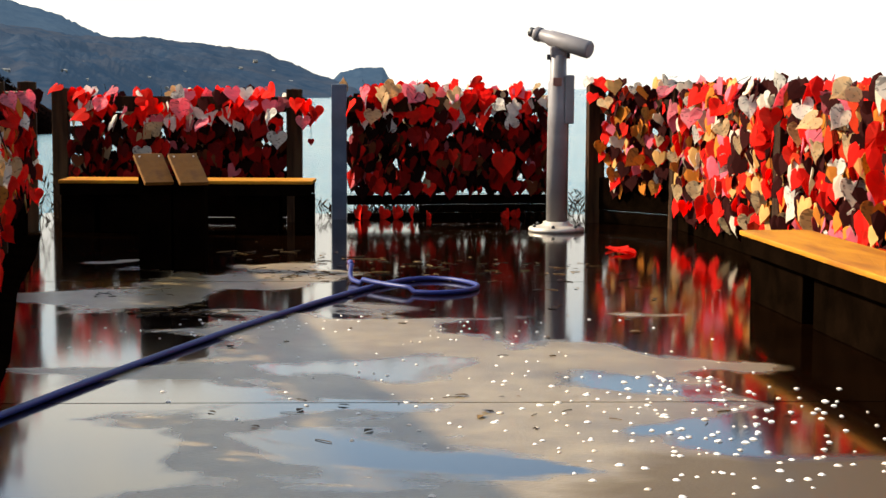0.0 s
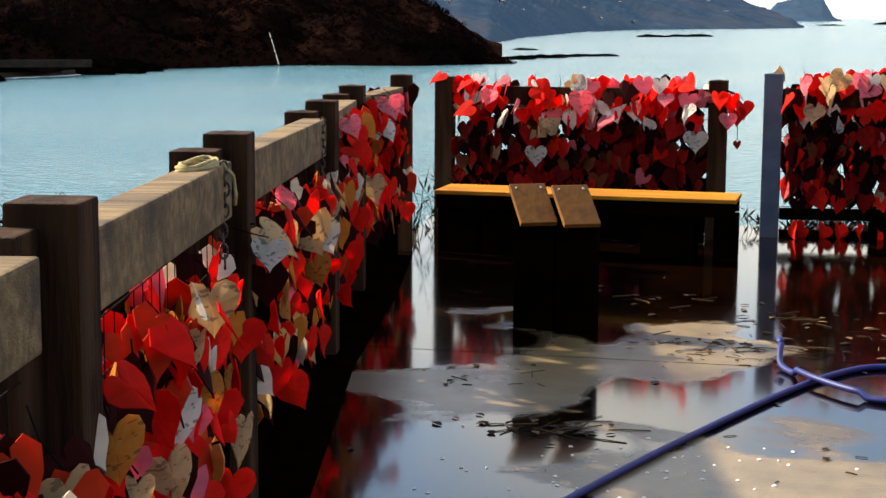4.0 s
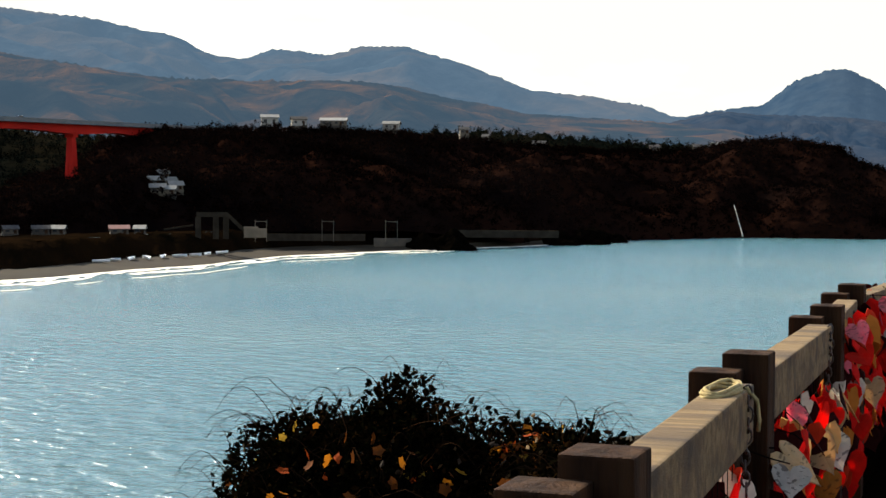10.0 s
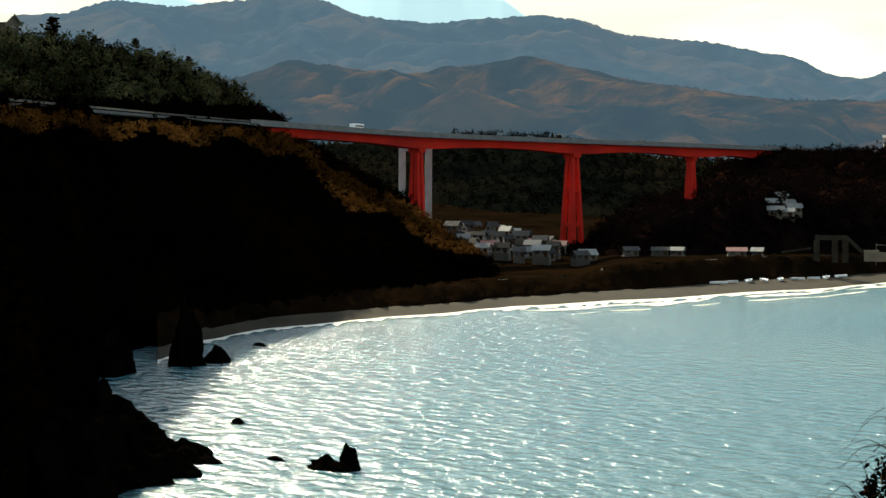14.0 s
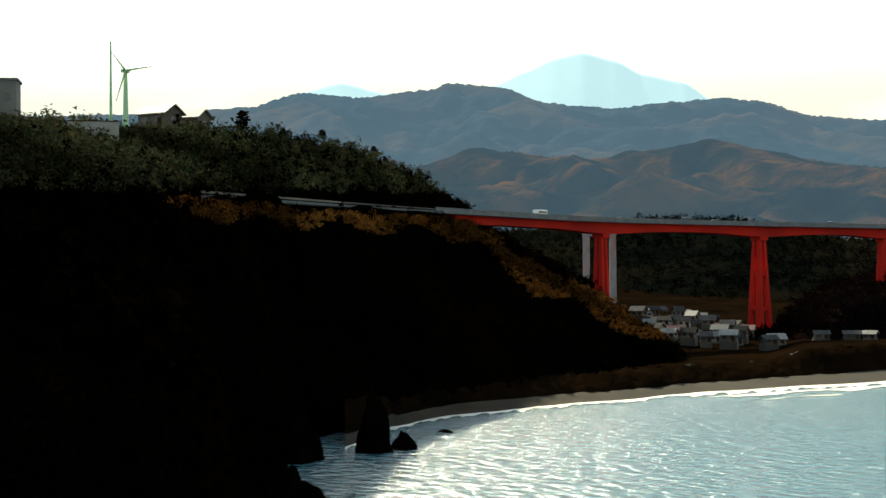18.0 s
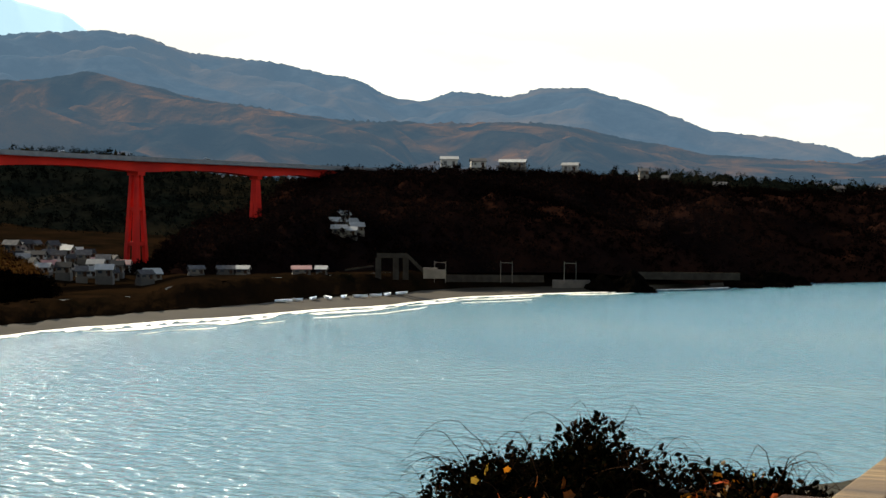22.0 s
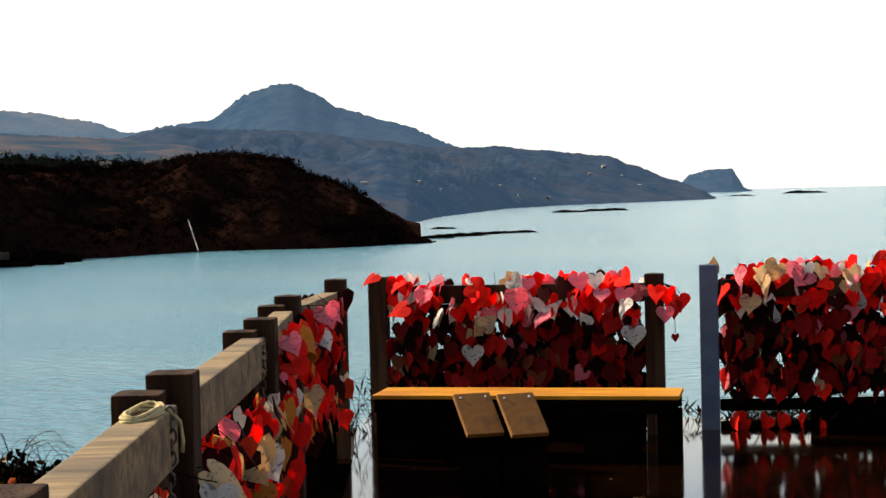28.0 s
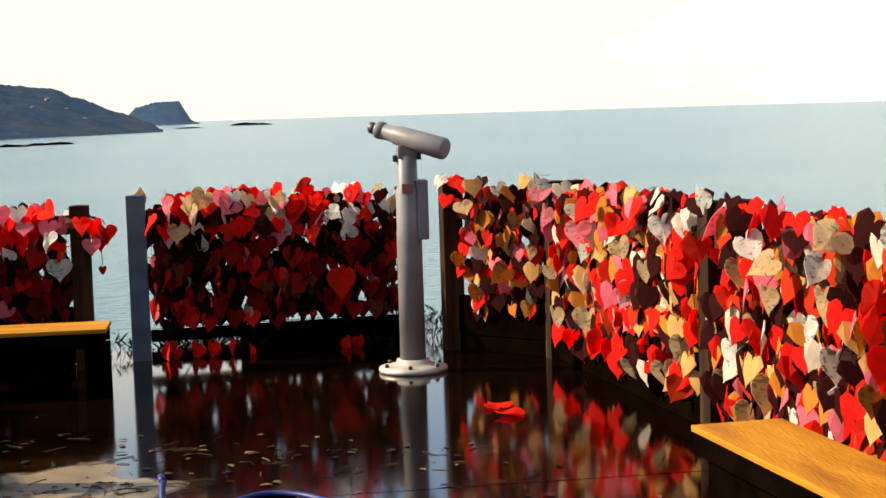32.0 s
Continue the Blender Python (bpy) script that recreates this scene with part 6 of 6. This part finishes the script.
clumps("dry_grass", headland, 4500, 0.5, 1.2, M_GRASS, "dry brown grass along the headland edge", 8, keep=on_spur, spread=2.0)
clumps("cliff_woods", cliff, 15000, 0.9, 2.2, M_CLIFFSCRUB, "dark brown scrub on the sea cliff", 2, keep=lambda v: v.xy.length < 900)
clumps("cliff_top_trees", cliff, 1500, 1.0, 2.2, M_CLIFFSCRUB, "bare brown trees on the cliff top", 6, keep=lambda v: 12 < v.z < 30 and v.xy.length < 900, tall=1.5)
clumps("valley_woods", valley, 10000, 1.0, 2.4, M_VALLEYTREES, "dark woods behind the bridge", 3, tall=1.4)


def pine(p, h, seed):
    rr = random.Random(seed)
    ob = thing("pine_tree", Matrix.Translation(p), "dark wind-bent pine on the headland crest", "tree", "pines")
    bm = bmesh.new()
    tube(bm, [(0, 0, -1), (0.1 * h * 0.3, 0, h * 0.4), (0.05 * h, 0, h)], h * 0.035, 7, taper=h * 0.01)
    part("trunk", bm, M_POST, ob)
    bm = bmesh.new()
    for k in range(7):
        z = h * (0.45 + 0.55 * k / 6)
        for j in range(9):
            a, d = rr.uniform(0, 6.28), rr.uniform(0.1, 1) * h * 0.34 * (1 - 0.5 * k / 6)
            r = bmesh.ops.create_icosphere(bm, subdivisions=1, radius=h * 0.075)
            for v in r["verts"]:
                v.co = Vector((v.co.x * rr.uniform(0.8, 1.7), v.co.y * rr.uniform(0.8, 1.7), v.co.z * 0.5)) + Vector((math.cos(a) * d, math.sin(a) * d, z + rr.uniform(-.03, .03) * h))
    part("crown", bm, M_LEAF, ob)


for k, (az, el, h) in enumerate(((-63.95, 5.0, 8.2), (-66.2, 5.2, 5.5), (-65.4, 5.1, 4.5), (-62.6, 4.95, 4.0), (-61.2, 4.85, 4.2), (-59.4, 4.3, 4.0))):
    d = knots(HEAD_CREST, az)
    pine(settle(az, d, el), h * d / 480, k)


# ---- bush beside the railing ----
rb = random.Random(33)
LOBES = [((-3.80, 5.98, -0.33), (0.82, 0.85, 1.02)), ((-4.35, 6.65, -0.45), (0.72, 0.75, 0.85)), ((-3.2, 6.3, -0.25), (0.6, 0.6, 0.76)), ((-2.75, 5.75, -0.15), (0.45, 0.5, 0.76)), ((-2.45, 5.5, 0.08), (0.36, 0.5, 0.50)), ((-4.6, 7.3, -0.75), (0.75, 0.8, 0.7)), ((-2.35, 4.2, -0.3), (0.45, 0.6, 0.45))]
bush = thing("bramble_bush", pose(-3.8, 6.0, -0.6), "dark bramble bush with yellow autumn leaves beside the railing", "bush")
inv = bush.matrix_world.inverted()


def on_bush():
    c, r = rb.choice(LOBES[:3] + LOBES)
    while True:
        v = Vector((rb.gauss(0, 1), rb.gauss(0, 1), rb.gauss(0, 1))).normalized()
        if v.z > -0.35:
            break
    k = 1 + 0.16 * fbm(v * 2.3 + Vector(c), 4)
    return Vector(c) + Vector((v.x * r[0], v.y * r[1], v.z * r[2])) * k, v


# black inner body stands in for the shade between the leaves
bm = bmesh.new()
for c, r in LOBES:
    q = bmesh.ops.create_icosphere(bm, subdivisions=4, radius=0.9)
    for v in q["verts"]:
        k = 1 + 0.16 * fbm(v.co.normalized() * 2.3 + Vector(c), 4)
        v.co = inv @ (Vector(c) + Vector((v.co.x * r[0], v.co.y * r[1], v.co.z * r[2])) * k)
part("shade_core", bm, M_CORE, bush)


def leaves(count, smin, smax, low, high):
    """Small pointed leaves over the side of the bush that can be seen."""
    rng = np.random.default_rng(count)
    at = []
    while len(at) < count:
        p, nrm = on_bush()
        if nrm.x * p.x + nrm.y * p.y + nrm.z * (p.z - EYE) < 0.9:
            at.append(inv @ (p + nrm * rb.uniform(low, high)))
    at = np.array([q[:] for q in at])
    u = rng.normal(0, 1, (count, 3))
    u /= np.linalg.norm(u, axis=1, keepdims=True)
    w = np.cross(u, rng.normal(0, 1, (count, 3)))
    w /= np.linalg.norm(w, axis=1, keepdims=True)
    h = np.cross(u, w)
    shape = np.array([(0, -1, 0), (0.55, -0.2, 0.18), (0.35, 0.55, 0.1), (0, 1.0, 0), (-0.35, 0.55, 0.1), (-0.55, -0.2, 0.18)])
    s = rng.uniform(smin, smax, count)[:, None, None]
    vs = at[:, None, :] + s * (shape[None, :, 0:1] * w[:, None, :] + shape[None, :, 1:2] * u[:, None, :] + shape[None, :, 2:3] * h[:, None, :])
    o = np.arange(count) * 6
    fs = np.stack([np.stack([o, o + 1, o + 2, o + 3], 1), np.stack([o, o + 3, o + 4, o + 5], 1)], 1).reshape(-1, 4)
    return vs.reshape(-1, 3).tolist(), fs.tolist()


v, f = leaves(80000, 0.011, 0.022, -0.12, 0.035)
part_leaves = from_data("leaves", v, f, M_LEAF, bush, smooth=False)
tagged(part_leaves, kind="stuff")
v, f = leaves(700, 0.012, 0.022, -0.05, 0.06)
tagged(from_data("brown_leaves", v, f, M_DEBRIS, bush, smooth=False, label="small withered brown leaves"), kind="stuff")
bm = bmesh.new()
for k in range(210):
    # vine leaves turn orange in small groups
    while True:
        p, nrm = on_bush()
        if nrm.x * p.x + nrm.y * p.y + nrm.z * (p.z - EYE) < -2.2 and -0.1 < p.z < 0.60:
            break
    for j in range(rb.randint(1, 5)):
        c = inv @ (p + nrm * rb.uniform(0.0, 0.035) + Vector((rb.gauss(0, 0.06), rb.gauss(0, 0.06), rb.gauss(0, 0.03))))
        q = Euler((rb.uniform(-1.2, 1.2), rb.uniform(-1.2, 1.2), rb.uniform(0, 6.28))).to_matrix() @ Euler((1.2, 0, 0)).to_matrix()
        sz = rb.uniform(0.014, 0.032)
        ring = [bm.verts.new(c + q @ (Vector((math.cos(t) * w, math.sin(t) * w, 0.22 * w * w)) * sz)) for t, w in ((2 * math.pi * m / 10, (1.0, 0.72)[m % 2]) for m in range(10))]
        hub_ = bm.verts.new(c)
        for m in range(10):
            bm.faces.new((hub_, ring[m], ring[(m + 1) % 10]))
tagged(part("autumn_leaves", bm, M_YELLOWLEAF, bush, "yellow and orange autumn vine leaves"), kind="stuff")
bm = bmesh.new()
for k in range(1500):
    p, nrm = on_bush()
    if p.z < -0.1:
        continue
    d = Vector((nrm.x + rb.uniform(-0.8, 0.8), nrm.y + rb.uniform(-0.8, 0.8), 0)).normalized()
    reach, up = (rb.uniform(0.06, 0.28), rb.uniform(0.02, 0.11)) if k % 3 else (rb.uniform(0.18, 0.42), rb.uniform(0.06, 0.17))
    arc = [inv @ (p + d * reach * s + Vector((0, 0, up * math.sin(math.pi * min(1, s * 0.9)) + 0.008 * rb.uniform(-1, 1)))) for s in (0, 0.12, 0.25, 0.4, 0.55, 0.7, 0.85, 1.0)]
    tube(bm, arc, 0.0026 if k % 3 == 0 else 0.0019, 3, taper=0.001, cap=False)
tagged(part("stem_tangle", bm, M_STEM, bush, "thin arching bramble stems"), kind="stuff")

# dry weeds between the fences
bm = bmesh.new()
for x0, x1, y, hmax, n in ((-2.75, -2.45, 10.5, 0.75, 26), (-0.62, -0.28, 11.3, 0.3, 26), (1.45, 1.85, 11.5, 0.4, 30), (-2.2, -1.6, 11.3, 0.35, 14), (-0.2, 1.4, 11.45, 0.22, 520)):
    for k in range(n):
        p = Vector((rb.uniform(x0, x1), y + rb.uniform(-0.3, 0.3), -0.3))
        h = rb.uniform(0.35, 1.0) * hmax + 0.3
        lean = Vector((rb.uniform(-0.25, 0.25), rb.uniform(-0.2, 0.2), 0))
        tube(bm, [p + lean * s * s * h * 1.5 + Vector((0, 0, h * (s - 0.25 * s * s))) for s in (0, 0.35, 0.7, 1.0)], 0.004, 3, taper=0.0015, cap=False)
        for j in range(3):
            s = rb.uniform(0.5, 1)
            c = p + lean * s * s * h * 1.5 + Vector((0, 0, h * (s - 0.25 * s * s)))
            e = Vector((rb.uniform(-0.05, 0.05), rb.uniform(-0.05, 0.05), rb.uniform(0, 0.05)))
            bm.faces.new([bm.verts.new(c), bm.verts.new(c + e + Vector((0.008, 0, 0))), bm.verts.new(c + e * 1.8), bm.verts.new(c + e - Vector((0.008, 0, 0)))])
tagged(part("dry_weeds", bm, M_STEM), "dry brown weeds at the deck edge", "weeds", kind="stuff")

# ---- on the wet floor ----
verts, faces = [], []


def petal(x, y, s):
    o = len(verts)
    a0 = rb.uniform(0, 6.28)
    n = 7
    verts.append((x, y, 0.003 + s * 0.28))
    for k in range(n):
        a = a0 + 2 * math.pi * k / n
        r = s * rb.uniform(0.8, 1.15)
        verts.append((x + math.cos(a) * r * 0.6, y + math.sin(a) * r * 0.6, 0.002 + s * 0.22))
    for k in range(n):
        a = a0 + 2 * math.pi * k / n
        r = s * rb.uniform(0.85, 1.2)
        verts.append((x + math.cos(a) * r, y + math.sin(a) * r, 0.001))
    for k in range(n):
        k2 = (k + 1) % n
        faces.append((o, o + 1 + k, o + 1 + k2))
        faces.append((o + 1 + k, o + 1 + n + k, o + 1 + n + k2, o + 1 + k2))


for _ in range(190):
    petal(rb.gauss(1.15, 0.38), rb.uniform(1.9, 3.6) + rb.random() * 0.5, rb.uniform(0.006, 0.014))
for _ in range(110):
    petal(rb.gauss(0.45, 0.55), rb.uniform(2.6, 5.4), rb.uniform(0.005, 0.010))
for _ in range(45):
    petal(rb.uniform(-1.2, 0.0), rb.uniform(4.6, 5.6), rb.uniform(0.005, 0.009))
tagged(from_data("petals", verts, faces, M_PETAL, smooth=False), "white petals strewn over the wet deck", "petals", kind="stuff")

bm = bmesh.new()
for cx, cy, rx, ry, n, ln in ((-0.35, 7.15, 0.45, 0.22, 44, 0.08), (-0.15, 7.9, 0.5, 0.3, 16, 0.09), (-0.75, 8.4, 0.6, 0.25, 9, 0.12), (0.5, 7.6, 0.6, 0.35, 22, 0.06), (-0.9, 5.55, 0.25, 0.1, 22, 0.12), (1.1, 7.2, 0.6, 0.5, 20, 0.08), (0.6, 3.2, 0.7, 0.35, 12, 0.05), (-1.3, 6.4, 0.3, 0.2, 8, 0.08), (0.3, 5.2, 0.9, 0.6, 16, 0.04)):
    for k in range(n):
        x, y = rb.gauss(cx, rx * 0.5), rb.gauss(cy, ry * 0.6)
        a, l = rb.gauss(0.2, 0.9), ln * rb.uniform(0.4, 1.6)
        z0, z1 = rb.uniform(0.001, 0.002), rb.uniform(0.001, 0.003)
        tube(bm, [(x, y, z0), (x + math.cos(a) * l * 0.5, y + math.sin(a) * l * 0.5, max(z0, z1) + 0.001), (x + math.cos(a) * l, y + math.sin(a) * l, z1)], rb.uniform(0.001, 0.0022), 4)
    for k in range(n):
        x, y, s = rb.gauss(cx, rx * 0.7), rb.gauss(cy, ry * 0.8), rb.uniform(0.012, 0.035)
        a = rb.uniform(0, 6.28)
        q = [(0, -1, 0.1), (0.5, -0.2, 0.35), (0.3, 0.6, 0.25), (0, 1, 0.05), (-0.3, 0.6, 0.3), (-0.5, -0.2, 0.4)]
        bm.faces.new([bm.verts.new((x + (px * math.cos(a) - py * math.sin(a)) * s, y + (px * math.sin(a) + py * math.cos(a)) * s, 0.002 + pz * s * 0.5)) for px, py, pz in q])
tagged(part("leaf_litter", bm, M_DEBRIS), "wet twigs and dead leaves on the deck", "leaf litter", kind="stuff")
for x, y, key, yaw in ((1.62, 8.55, "red", 20), (1.70, 8.35, "red", 80)):
    ob = hang(key, (x, y, 0.012), yaw, 88, 0, 1.1)
    tagged(ob, "red heart plaque fallen on the wet deck", group="fallen plaques")
